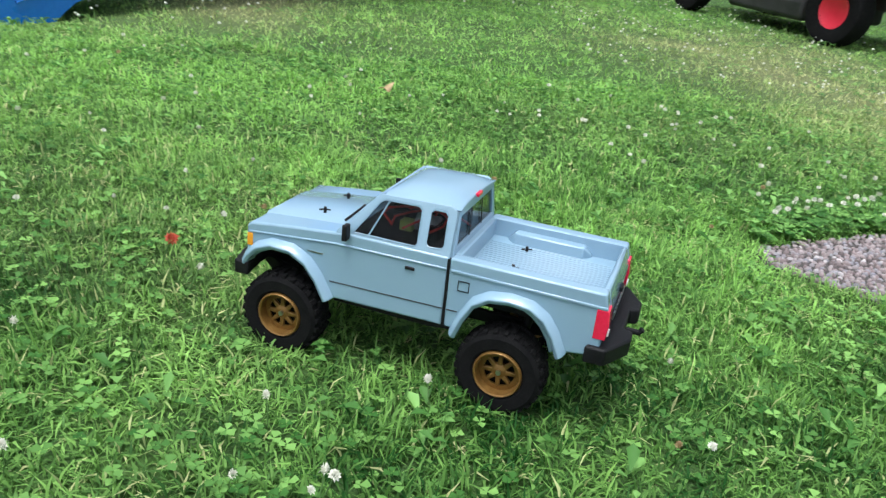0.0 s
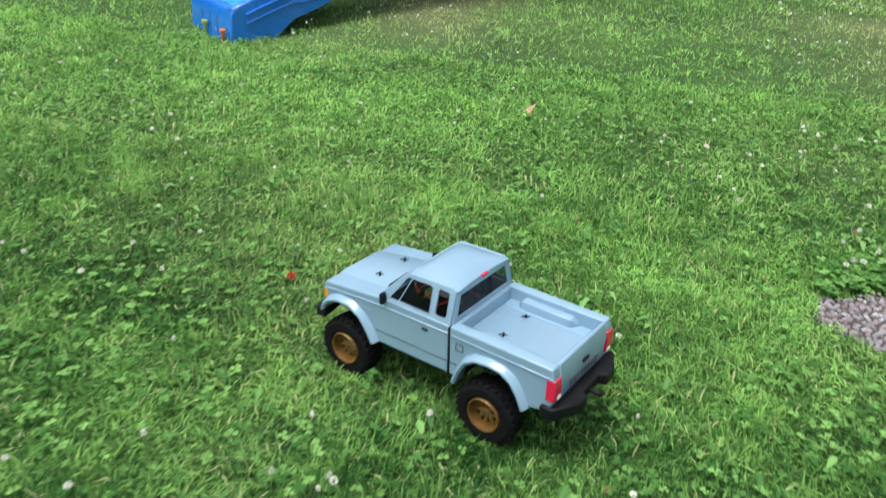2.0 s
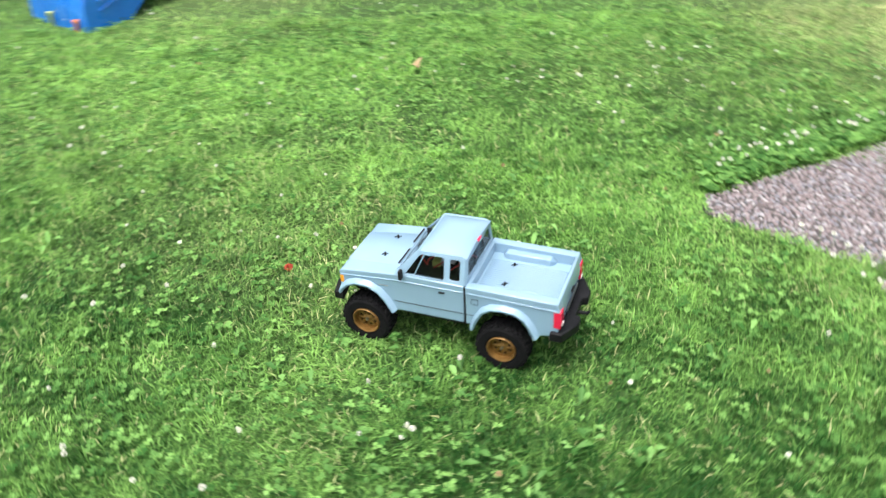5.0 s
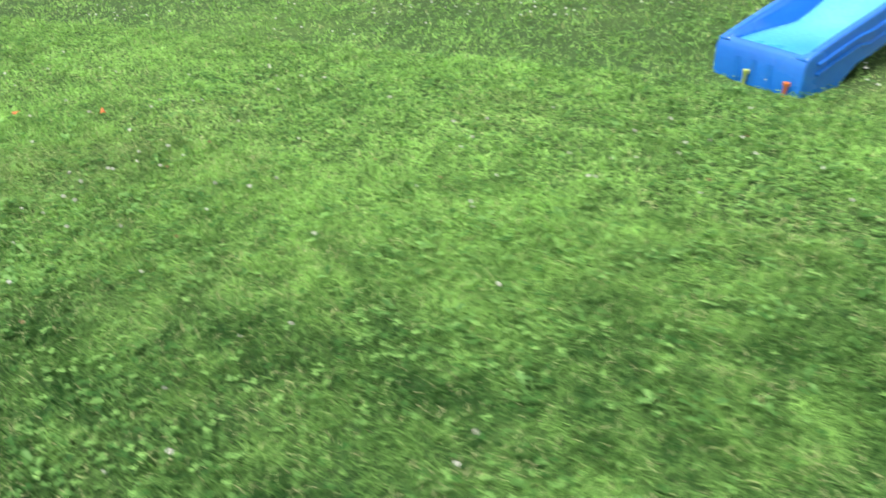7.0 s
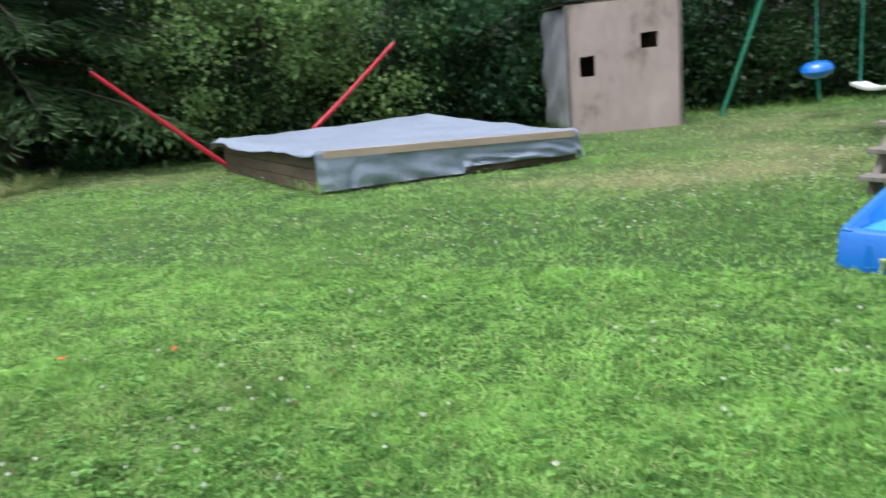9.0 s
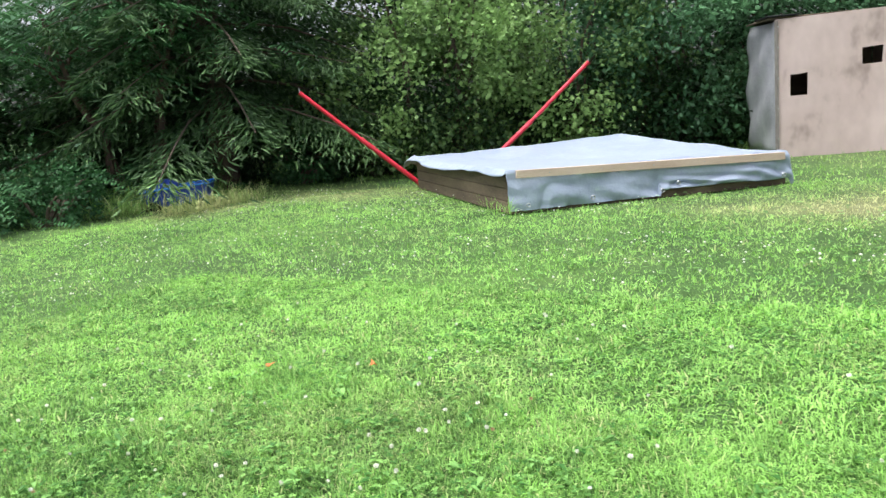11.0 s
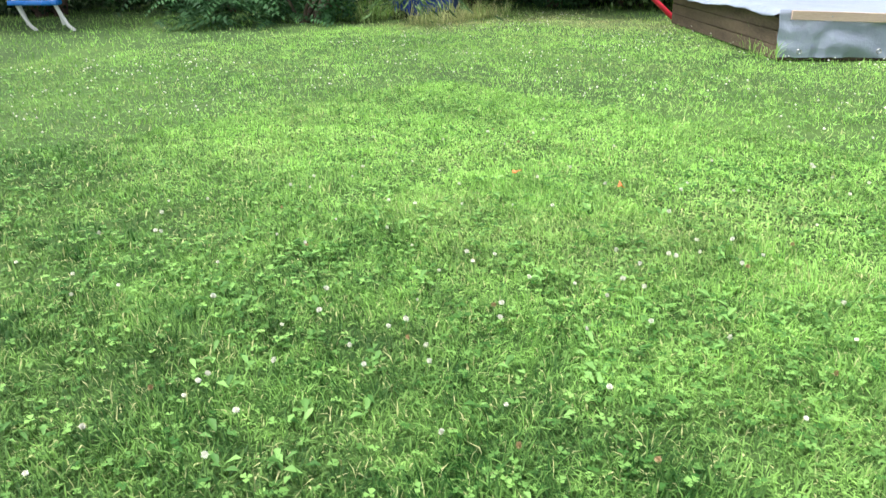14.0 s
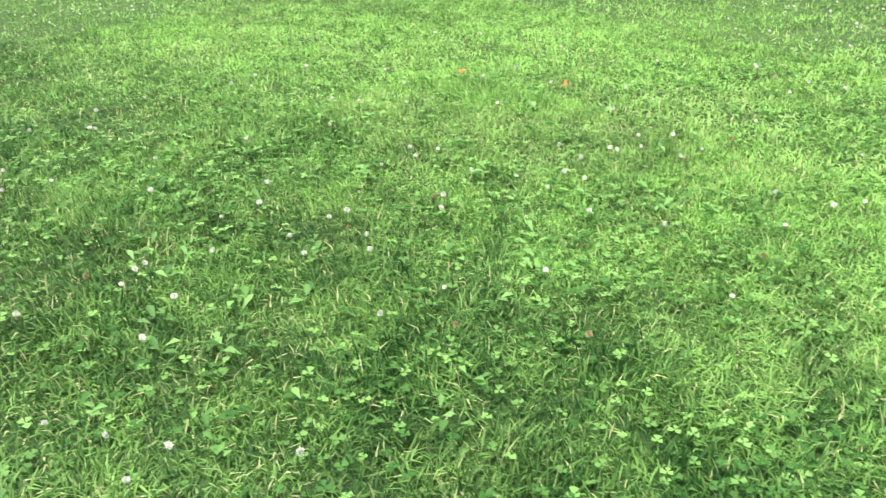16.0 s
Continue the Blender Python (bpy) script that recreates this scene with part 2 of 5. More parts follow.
def part(name, bm, mat_, parent, label="", m=None, bevel=0.0, seg=2, thick=0.0, smooth=True):
    """One mesh object under a thing or a part."""
    smooth = smooth and not name.endswith(("_board", "_window", "_frame", "cab_side", "windshield"))
    ob = new(name, finish(bm, mat_, name, smooth))
    if parent is not None:
        ob.parent = parent
    if m is not None:
        ob.matrix_basis = m
    if thick:
        s = ob.modifiers.new("solid", "SOLIDIFY")
        s.thickness, s.offset = thick, 0
    if bevel:
        b = ob.modifiers.new("bevel", "BEVEL")
        b.width, b.segments, b.limit_method, b.angle_limit = bevel, seg, "ANGLE", radians(35)
    if label:
        tagged(ob, label)
    return ob


def thing(name, label, category, m=None, group="", kind=""):
    ob = new(name)
    ob.empty_display_size = 0.1
    if m is not None:
        ob.matrix_basis = m
    return tagged(ob, label, category, group, kind)


def again(name, src, parent, m):
    """A second part on the mesh of another."""
    ob = new(name, src.data)
    ob.parent = parent
    ob.matrix_basis = m
    for mod in src.modifiers:
        n = ob.modifiers.new(mod.name, mod.type)
        if mod.type == "BEVEL":
            n.width, n.segments, n.limit_method, n.angle_limit = mod.width, mod.segments, mod.limit_method, mod.angle_limit
        else:
            n.thickness, n.offset = mod.thickness, mod.offset
    if "label" in src:
        ob["label"] = src["label"]
    return ob


def box(x0, x1, y0, y1, z0, z1, bm=None):
    bm = bm or bmesh.new()
    v = [bm.verts.new((x, y, z)) for x in (x0, x1) for y in (y0, y1) for z in (z0, z1)]
    for f in ((0, 1, 3, 2), (4, 6, 7, 5), (0, 4, 5, 1), (2, 3, 7, 6), (0, 2, 6, 4), (1, 5, 7, 3)):
        bm.faces.new([v[i] for i in f])
    return bm


def prism(points, y0, y1, bm=None, axis="y"):
    """A polygon in x and z, drawn out along y (or in x and y along z)."""
    bm = bm or bmesh.new()
    put = (lambda p, d: (p[0], d, p[1])) if axis == "y" else ((lambda p, d: (p[0], p[1], d)) if axis == "z" else (lambda p, d: (d, p[0], p[1])))
    a = [bm.verts.new(put(p, y0)) for p in points]
    b = [bm.verts.new(put(p, y1)) for p in points]
    bm.faces.new(a)
    bm.faces.new(b[::-1])
    for i in range(len(a)):
        j = (i + 1) % len(a)
        bm.faces.new((a[i], a[j], b[j], b[i]))
    return bm


def loft(sections, closed=True, caps=True, bm=None):
    """A skin over sections with equally many points."""
    bm = bm or bmesh.new()
    rows = [[bm.verts.new(p) for p in s] for s in sections]
    n = len(rows[0])
    for r, q in zip(rows, rows[1:]):
        for i in range(n if closed else n - 1):
            j = (i + 1) % n
            bm.faces.new((r[i], r[j], q[j], q[i]))
    if caps and closed:
        bm.faces.new(rows[0][::-1])
        bm.faces.new(rows[-1])
    return bm


def tube(points, radii, n=8, bm=None, caps=True):
    """A round tube along points, with a radius for each."""
    pts = [Vector(p) for p in points]
    radii = radii if hasattr(radii, "__len__") else [radii] * len(pts)
    secs, side = [], None
    for i, p in enumerate(pts):
        d = (pts[min(i + 1, len(pts) - 1)] - pts[max(i - 1, 0)]).normalized()
        if side is None:
            side = d.orthogonal().normalized()
        side = (side - d * side.dot(d)).normalized()
        up = d.cross(side)
        secs.append([p + (side * math.cos(a) + up * math.sin(a)) * radii[i] for a in [2 * math.pi * k / n for k in range(n)]])
    return loft(secs, True, caps, bm)


def lathe(profile, n=32, bm=None):
    """A profile of (radius, along) turned about the y axis; closed on itself."""
    bm = bm or bmesh.new()
    rows = [[bm.verts.new((r * math.cos(a), y, r * math.sin(a))) for r, y in profile] for a in [2 * math.pi * k / n for k in range(n)]]
    m = len(profile)
    for k in range(n):
        r, q = rows[k], rows[(k + 1) % n]
        for i in range(m):
            j = (i + 1) % m
            bm.faces.new((r[i], r[j], q[j], q[i]))
    return bm


def panel(outer, holes, put):
    """A flat panel with holes; put maps its two coordinates to a place."""
    bm = bmesh.new()
    edges = []
    for loop in (outer, *holes):
        vs = [bm.verts.new(put(*p)) for p in loop]
        edges += [bm.edges.new((vs[i], vs[(i + 1) % len(vs)])) for i in range(len(vs))]
    bmesh.ops.triangle_fill(bm, use_beauty=True, edges=edges)
    return bm


def mesh_arrays(name, co, tris, mat_, attrs=None, smooth=False):
    """A mesh from arrays of places and triangles, with float attributes on its points."""
    me = bpy.data.meshes.new(name)
    me.vertices.add(len(co))
    me.vertices.foreach_set("co", np.ascontiguousarray(co, dtype=np.float32).ravel())
    me.loops.add(tris.size)
    me.loops.foreach_set("vertex_index", np.ascontiguousarray(tris, dtype=np.int32).ravel())
    me.polygons.add(len(tris))
    me.polygons.foreach_set("loop_start", np.arange(0, tris.size, 3, dtype=np.int32))
    me.update(calc_edges=True)
    for key, val in (attrs or {}).items():
        me.attributes.new(key, "FLOAT", "POINT").data.foreach_set("value", np.ascontiguousarray(val, dtype=np.float32))
    me.materials.append(mat_)
    if smooth:
        me.shade_smooth()
    return me


def vnoise(x, y, seed=0):
    """Smooth value noise in 0..1."""
    xi, yi = np.floor(x).astype(np.int64), np.floor(y).astype(np.int64)
    fx, fy = x - xi, y - yi
    fx, fy = fx * fx * (3 - 2 * fx), fy * fy * (3 - 2 * fy)

    def h(i, j):
        s = np.sin(i * 127.1 + j * 311.7 + seed * 74.7) * 43758.5453
        return s - np.floor(s)

    return (h(xi, yi) * (1 - fx) + h(xi + 1, yi) * fx) * (1 - fy) + (h(xi, yi + 1) * (1 - fx) + h(xi + 1, yi + 1) * fx) * fy


def rise(x, y):
    """Height of the lawn: nearly level, slightly uneven."""
    fade = np.clip(1.3 - np.hypot(x + 3, y - 4) / 40, 0, 1)
    dip = 0.032 * np.exp(-(((x + 2.05) / 0.42) ** 2 + ((y - 3.6) / 0.42) ** 2))
    return -dip + fade * (0.012 * (vnoise(x * 1.3, y * 1.3, 3) - 0.5) + 0.008 * (vnoise(x * 4, y * 4, 5) - 0.5))


def dryness(x, y):
    """Where the grass is scorched: by the paving, towards the playset and along the shrubs."""
    d = np.zeros_like(x)
    for cx, cy, rx, ry, k in ((1.45, 3.35, 0.5, 0.6, 0.55), (1.4, 4.7, 0.7, 0.8, 0.8), (-3.0, 5.9, 1.1, 0.5, 0.9), (-2.2, 6.8, 0.9, 0.8, 0.75), (-8.2, 6.9, 1.2, 0.5, 0.6), (-9.3, 5.9, 0.7, 0.6, 0.8), (-1.3, 4.6, 0.35, 0.8, 0.8), (-2.0, 9.2, 1.5, 1.2, 0.6)):
        d += k * np.exp(-(((x - cx) / rx) ** 2 + ((y - cy) / ry) ** 2))
    d *= 0.25 + 1.0 * vnoise(x * 3.1, y * 3.1, 11)
    return np.clip(d + 0.22 * np.clip(vnoise(x * 1.7, y * 1.7, 21) - 0.62, 0, 1) + 0.06 * np.clip((-1.5 - x) / 2.5, 0, 1) * vnoise(x * 4.3, y * 4.3, 23), 0, 0.9)


def paved(x, y):
    """Inside the two pebble slabs, whose edge the grass has overgrown."""
    wob = 0.035 * (vnoise(x * 14, y * 14, 31) - 0.5)
    first = (y < 2.02 + 0.50 * (x - 0.45) + wob) & (y > 2.20 - 0.72 * x + wob) & (y > 1.66 + wob * 0.5)
    second = (y < 1.62 + wob * 0.3) & (x > 0.725 + wob) & (y > 0.6)
    edge = x < 0.84 + 0.42 * (y - 1.3) + 5 * wob * (0.5 + vnoise(x * 5, y * 5, 33))
    return (first & (x > 0.40) & edge) | (second & (y > 1.2) & edge)


# ---- ground ----
def spaced(lo, hi, step, reach):
    mid = np.arange(lo, hi + step, step)
    out = np.cumsum(np.geomspace(step, reach / 4, 26))
    return np.concatenate([lo - out[::-1], mid, hi + out])


gx, gy = spaced(-13, 4, 0.1, 900), spaced(-1.5, 13, 0.1, 900)
X, Y = np.meshgrid(gx, gy, indexing="ij")
nx, ny = X.shape
idx = np.arange(nx * ny).reshape(nx, ny)
a, b, c, d = idx[:-1, :-1].ravel(), idx[1:, :-1].ravel(), idx[1:, 1:].ravel(), idx[:-1, 1:].ravel()
co = np.stack([X.ravel(), Y.ravel(), rise(X, Y).ravel()], 1)
ground = new("ground", mesh_arrays("ground", co, np.concatenate([np.stack([a, b, c], 1), np.stack([a, c, d], 1)]), M["lawn"], {"dry": dryness(co[:, 0], co[:, 1])}, True))
tagged(ground, "uneven lawn soil and thatch under green grass", "ground", kind="structure")


# ---- grass ----
def scatter(n, x0, x1, y0, y1):
    return rng.uniform(x0, x1, n), rng.uniform(y0, y1, n)


def clear(x, y):
    """Grass stands here: not on the paving, in the raised bed or in the playhouse."""
    keep = ~paved(x, y)
    u, v = (x + 5.57) * 0.766 + (y - 5.57) * 0.643, -(x + 5.57) * 0.643 + (y - 5.57) * 0.766
    keep &= ~((u > 0.03) & (u < 2.2) & (v > 0.03) & (v < 2.28))
    return keep


def blades(name, label, n, area, length, width, fine=True, keep=None, droop=0.55, mat_="blade", up=0.0, vary=0.62):
    x, y = scatter(n, *area)
    k = clear(x, y)
    if keep is not None:
        k &= keep(x, y)
    x, y = x[k], y[k]
    n = len(x)
    dr = dryness(x, y)
    clump = vnoise(x * 9, y * 9, 41)
    patch = 0.6 * vnoise(x * 1.1, y * 1.1, 51) + 0.4 * vnoise(x * 4.5, y * 4.5, 61)
    patch = np.clip((patch - 0.5) * 1.5 + 0.52 + 0.35 * (vnoise(x * 11, y * 11, 68) - 0.5), 0, 1)
    L = length * rng.uniform(0.45, 1.25, n) * (0.65 + 0.7 * clump) * (1 - 0.35 * dr)
    az = 4 * np.pi * vnoise(x * 6, y * 6, 43) + rng.normal(0, 1.7, n)
    lean = rng.uniform(0.3, 1.9, n) * droop * (1 + 0.9 * vnoise(x * 7, y * 7, 71))
    fx, fy = np.cos(az), np.sin(az)
    w = width * rng.uniform(0.6, 1.3, n)
    z = rise(x, y) - 0.004
    base = np.stack([x, y, z], 1)
    side = np.stack([-fy, fx, np.zeros(n)], 1) * w[:, None] / 2
    tilt = np.sin(lean)[:, None] * np.stack([fx, fy, np.zeros(n)], 1)
    mid = base + L[:, None] * 0.55 * (tilt * 0.6 + np.stack([np.zeros(n), np.zeros(n), np.cos(lean * 0.6)], 1))
    tip = mid + L[:, None] * 0.5 * (tilt * 1.35 + np.stack([np.zeros(n), np.zeros(n), np.cos(np.minimum(lean * 1.6, 1.75))], 1))
    # light across the lawn put into tone: darker near, lighter further out and left
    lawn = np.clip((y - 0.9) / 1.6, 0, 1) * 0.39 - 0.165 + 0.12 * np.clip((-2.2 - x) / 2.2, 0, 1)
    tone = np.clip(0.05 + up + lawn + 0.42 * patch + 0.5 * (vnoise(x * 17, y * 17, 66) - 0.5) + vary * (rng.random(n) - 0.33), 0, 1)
    dry_each = np.clip(dr + (rng.random(n) < 0.03 + 0.24 * np.clip(vnoise(x * 8, y * 8, 67) - 0.6, 0, 1)) * 0.75 + (rng.random(n) < dr) * 0.4, 0, 1)
    if fine:
        co = np.stack([base, mid - side, mid + side, tip], 1).reshape(-1, 3)
        t = np.array([[0, 2, 1], [1, 2, 3]])
        m = 4
    else:
        co = np.stack([base - side, base + side, tip], 1).reshape(-1, 3)
        t = np.array([[0, 1, 2]])
        m = 3
    tris = (t[None] + (np.arange(n) * m)[:, None, None]).reshape(-1, 3)
    ob = new(name, mesh_arrays(name, co, tris, M[mat_], {"tone": np.repeat(tone, m), "dry": np.repeat(dry_each, m)}))
    return tagged(ob, label, "grass", kind="stuff")


NEAR = (-6.6, 1.7, -0.1, 3.5)
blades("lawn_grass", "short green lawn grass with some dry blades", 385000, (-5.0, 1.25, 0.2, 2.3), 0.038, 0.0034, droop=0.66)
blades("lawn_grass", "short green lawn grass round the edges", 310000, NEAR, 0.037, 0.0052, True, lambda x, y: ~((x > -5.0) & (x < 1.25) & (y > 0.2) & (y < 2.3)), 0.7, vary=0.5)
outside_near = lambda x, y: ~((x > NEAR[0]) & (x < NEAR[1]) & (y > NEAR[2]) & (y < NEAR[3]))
# up puts the sheen of distant lawn into the colour of these blades
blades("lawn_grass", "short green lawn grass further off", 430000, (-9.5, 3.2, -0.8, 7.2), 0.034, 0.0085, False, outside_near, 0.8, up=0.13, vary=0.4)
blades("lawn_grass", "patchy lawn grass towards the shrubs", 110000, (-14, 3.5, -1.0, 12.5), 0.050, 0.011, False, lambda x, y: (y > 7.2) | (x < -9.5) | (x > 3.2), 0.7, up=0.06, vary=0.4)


def flat_leaves(name, label, category, x, y, z, size, mat_, lobes=1, wide=0.55, lift=0.35, arch=0.25, tone_shift=0.0, az=None, stalk=0.0):
    """Leaves of a folded rhomb, or three of them round a stalk for clover."""
    n = len(x)
    az = rng.uniform(0, 2 * np.pi, n) if az is None else az
    all_co, tone_all = [], []
    tl = rng.uniform(-lift, lift, n)
    tone = np.clip(rng.random(n) ** 1.3 + tone_shift, 0, 1)
    for k in range(lobes):
        a = az + 2 * np.pi * k / lobes
        dx, dy = np.cos(a), np.sin(a)
        s = size * rng.uniform(0.6, 1.35, n)
        p = np.stack([x, y, z], 1)
        dirv = np.stack([dx, dy, arch + tl * np.cos(a - az)], 1)
        sd = np.stack([-dy, dx, np.zeros(n)], 1)
        base = p + dirv * (stalk * s)[:, None]
        mid = base + dirv * (s * 0.6)[:, None]
        tip = base + dirv * (s * 1.0)[:, None] - np.stack([np.zeros(n), np.zeros(n), s * 0.18], 1)
        up = np.stack([np.zeros(n), np.zeros(n), s * 0.10], 1)
        all_co.append(np.stack([base, mid + sd * (s * wide)[:, None] + up, tip, mid - sd * (s * wide)[:, None] + up], 1))
        tone_all.append(tone)
    co = np.concatenate(all_co).reshape(-1, 3)
    cnt = n * lobes
    tris = (np.array([[0, 1, 2], [0, 2, 3]])[None] + (np.arange(cnt) * 4)[:, None, None]).reshape(-1, 3)
    tn = np.repeat(np.concatenate(tone_all), 4)
    ob = new(name, mesh_arrays(name, co, tris, M[mat_], {"tone": tn, "dry": np.zeros(len(co))}))
    return tagged(ob, label, category, kind="stuff")


def clover_zone(x, y):
    """Clover thins out gradually into the grass."""
    f = 0.4 * vnoise(x * 2.0, y * 2.0, 81) + 0.35 * vnoise(x * 6, y * 6, 91) + 0.25 * vnoise(x * 16, y * 16, 93)
    return rng.random(len(x)) < np.clip((f - 0.38) * 1.2, 0.05, 0.30)


x, y = scatter(125000, *NEAR)
k = clear(x, y) & clover_zone(x, y)
x, y = x[k], y[k]
flat_leaves("clover_leaves", "low green clover leaves growing through the lawn", "clover", x, y, rise(x, y) + rng.uniform(0.008, 0.034, len(x)), 0.0100, "clover", 3)
x, y = scatter(60000, -9, 3, 0, 7)
k = clear(x, y) & clover_zone(x, y) & outside_near(x, y)
x, y = x[k], y[k]
flat_leaves("clover_leaves", "patches of green clover leaves further off", "clover", x, y, rise(x, y) + rng.uniform(0.010, 0.038, len(x)), 0.015, "clover", 3)
ex = rng.uniform(0.40, 1.35, 850)
ey = 2.02 + 0.5 * (ex - 0.45) + np.abs(rng.normal(0.0, 0.09, 850)) + 0.01
flat_leaves("edge_clover", "clover and plantain leaves crowding over the slab edge", "clover", ex, ey, rise(ex, ey) + rng.uniform(0.010, 0.036, 850), 0.014, "clover", 3)
# broad-leaved weeds in rosettes
cx, cy = scatter(1250, *NEAR)
k = clear(cx, cy) & (vnoise(cx * 1.5, cy * 1.5, 17) > 0.4)
cx, cy = cx[k], cy[k]
x, y = np.repeat(cx, 5) + rng.normal(0, 0.012, 5 * len(cx)), np.repeat(cy, 5) + rng.normal(0, 0.012, 5 * len(cx))
az = rng.uniform(0, 2 * np.pi, len(x))
flat_leaves("broad_leaf_weeds", "broad green plantain and dandelion rosettes", "weed", x, y, rise(x, y) + rng.uniform(0.012, 0.030, len(x)), 0.027, "herb", 1, 0.24, 0.35, 0.35, 0.0, az)


# ---- the toy pickup ----
def toy_truck(m):
    t = thing("toy_pickup_truck", "light blue-grey toy pickup truck with black bumpers and bronze rims", "toy truck", m)
    W = 0.098  # half width of the body
    paint, black = M["paint"], M["black_plastic"]
    # hood, fenders and doors, cut out over the front wheel
    arch = [(0.1565 + 0.066 * math.cos(a), 0.068 + 0.075 * math.sin(a)) for a in np.linspace(radians(38), radians(160), 11)]
    lower = [(0.209, 0.122), *arch, (0.088, 0.094), (-0.079, 0.096), (-0.079, 0.191), (0.062, 0.191), (0.075, 0.189), (0.14, 0.183), (0.203, 0.176), (0.209, 0.170)]
    part("front_body", prism(lower, -W, W), paint, t, bevel=0.006, seg=3)
    part("hood_panel", loft([[(x, -w, z), (x, -w + 0.006, z + 0.0035), (x, w - 0.006, z + 0.0035), (x, w, z)] for x, w, z in ((0.204, 0.058, 0.1745), (0.14, 0.062, 0.1822), (0.078, 0.066, 0.1875))]), paint, t, bevel=0.001)
    part("shoulder_line", prism([(0.205, 0.161), (0.205, 0.164), (0.075, 0.175), (-0.078, 0.177), (-0.078, 0.174), (0.075, 0.172)], -W - 0.0015, W + 0.0015), paint, t, bevel=0.001)
    part("cab_floor", box(-0.076, 0.06, -0.085, 0.085, 0.1905, 0.192), black, t)
    # greenhouse
    def side_y(z):
        return 0.0950 - (z - 0.188) * 0.32
    for sgn, nm in ((1, "l"), (-1, "r")):
        outer = [(0.078, 0.188), (0.024, 0.247), (-0.070, 0.250), (-0.079, 0.244), (-0.080, 0.188)]
        door = [(0.053, 0.194), (0.024, 0.237), (0.018, 0.241), (-0.028, 0.242), (-0.033, 0.238), (-0.035, 0.198), (-0.031, 0.194)]
        quarter = [(-0.046, 0.200), (-0.045, 0.238), (-0.049, 0.242), (-0.064, 0.242), (-0.068, 0.238), (-0.070, 0.202), (-0.066, 0.198), (-0.050, 0.197)]
        put = lambda x, z, s=sgn: (x, s * side_y(z), z)
        part("cab_side", panel(outer, (door, quarter), put), paint, t, thick=0.004, bevel=0.0012)
        gput = lambda x, z, s=sgn: (x, s * (side_y(z) - 0.0015), z)
        part("door_window", panel(door, (), gput), M["glass"], t, "window with the dim cab's shade in its tint", thick=0.001)
        part("quarter_window", panel(quarter, (), gput), M["glass"], t, "window with the dim cab's shade in its tint", thick=0.001)
        part("vent_bar", tube([(0.032, sgn * (side_y(0.194) + 0.001), 0.194), (0.012, sgn * (side_y(0.241) + 0.001), 0.241)], 0.0013, 6), paint, t)
        for win in (door, quarter):
            pts = [(x, sgn * (side_y(z) + 0.0022), z) for x, z in (*win, win[0])]
            part("window_trim", tube(pts, 0.0009, 5), paint, t)
    def front_put(u, v):
        return (0.078 - 0.054 * v, u * (0.0920 - 0.0185 * v), 0.188 + 0.059 * v)
    part("windshield_frame", panel([(-1, 0), (1, 0), (1, 1), (-1, 1)], ([(-0.86, 0.10), (-0.86, 0.84), (-0.82, 0.88), (0.82, 0.88), (0.86, 0.84), (0.86, 0.10)],), front_put), paint, t, thick=0.004, bevel=0.0012)
    part("windshield", panel([(-0.88, 0.09), (0.88, 0.09), (0.88, 0.89), (-0.88, 0.89)], (), lambda u, v: Vector(front_put(u, v)) + Vector((-0.001, 0, -0.001))), M["glass"], t, thick=0.001)
    def rear_put(u, v):
        return (-0.0805 + 0.002 * v, u * (0.0920 - 0.0175 * v), 0.188 + 0.056 * v)
    part("rear_window_frame", panel([(-1, 0), (1, 0), (1, 1), (-1, 1)], ([(-0.87, 0.18), (-0.87, 0.86), (0.87, 0.86), (0.87, 0.18)],), rear_put), paint, t, thick=0.004, bevel=0.001)
    part("rear_window", panel([(-0.89, 0.17), (0.89, 0.17), (0.89, 0.88), (-0.89, 0.88)], (), lambda u, v: Vector(rear_put(u, v)) + Vector((0.001, 0, 0))), M["glass"], t, thick=0.001)
    for u in (-0.3, 0.3):
        a, b = Vector(rear_put(u, 0.18)), Vector(rear_put(u, 0.86))
        part("window_bar", tube([a - Vector((0.001, 0, 0)), b - Vector((0.001, 0, 0))], 0.0009, 5), black, t)
    secs = []
    for i in range(9):
        f = i / 8
        x = 0.026 - 0.106 * f
        e = 1 - abs(2 * f - 1) ** 4
        row = []
        for j in range(11):
            g = j / 5 - 1
            row.append((x + 0.003 * (1 - 2 * f) * (abs(g) ** 3), g * 0.0778, 0.2440 + 0.003 * f + (0.0125 * e + 0.0015) * (1 - abs(g) ** 3.5)))
        secs.append(row + [(x, 0.072, 0.2420), (x, -0.072, 0.2420)])
    part("roof", loft(secs), paint, t, bevel=0.004, seg=3)
    part("brake_light", box(-0.0835, -0.0785, -0.009, 0.009, 0.2455, 0.2505), M["red_lens"], t, "red lens", bevel=0.001)
    # interior
    seat = box(-0.05, -0.02, -0.06, 0.06, 0.19, 0.212)
    part("battery", box(-0.062, 0.01, -0.03, 0.035, 0.192, 0.209, seat), black, t, bevel=0.003)
    # black sheet added across the cab so the windows look dark inside
    part("cabin_divider", box(-0.070, 0.045, -0.024, -0.018, 0.192, 0.238), black, t)
    part("receiver", box(-0.010, 0.008, 0.034, 0.052, 0.193, 0.207), M["lime"], t, bevel=0.002)
    part("motor", tube([(-0.045, 0.045, 0.209), (-0.015, 0.045, 0.209)], 0.012, 14), M["steel"], t)
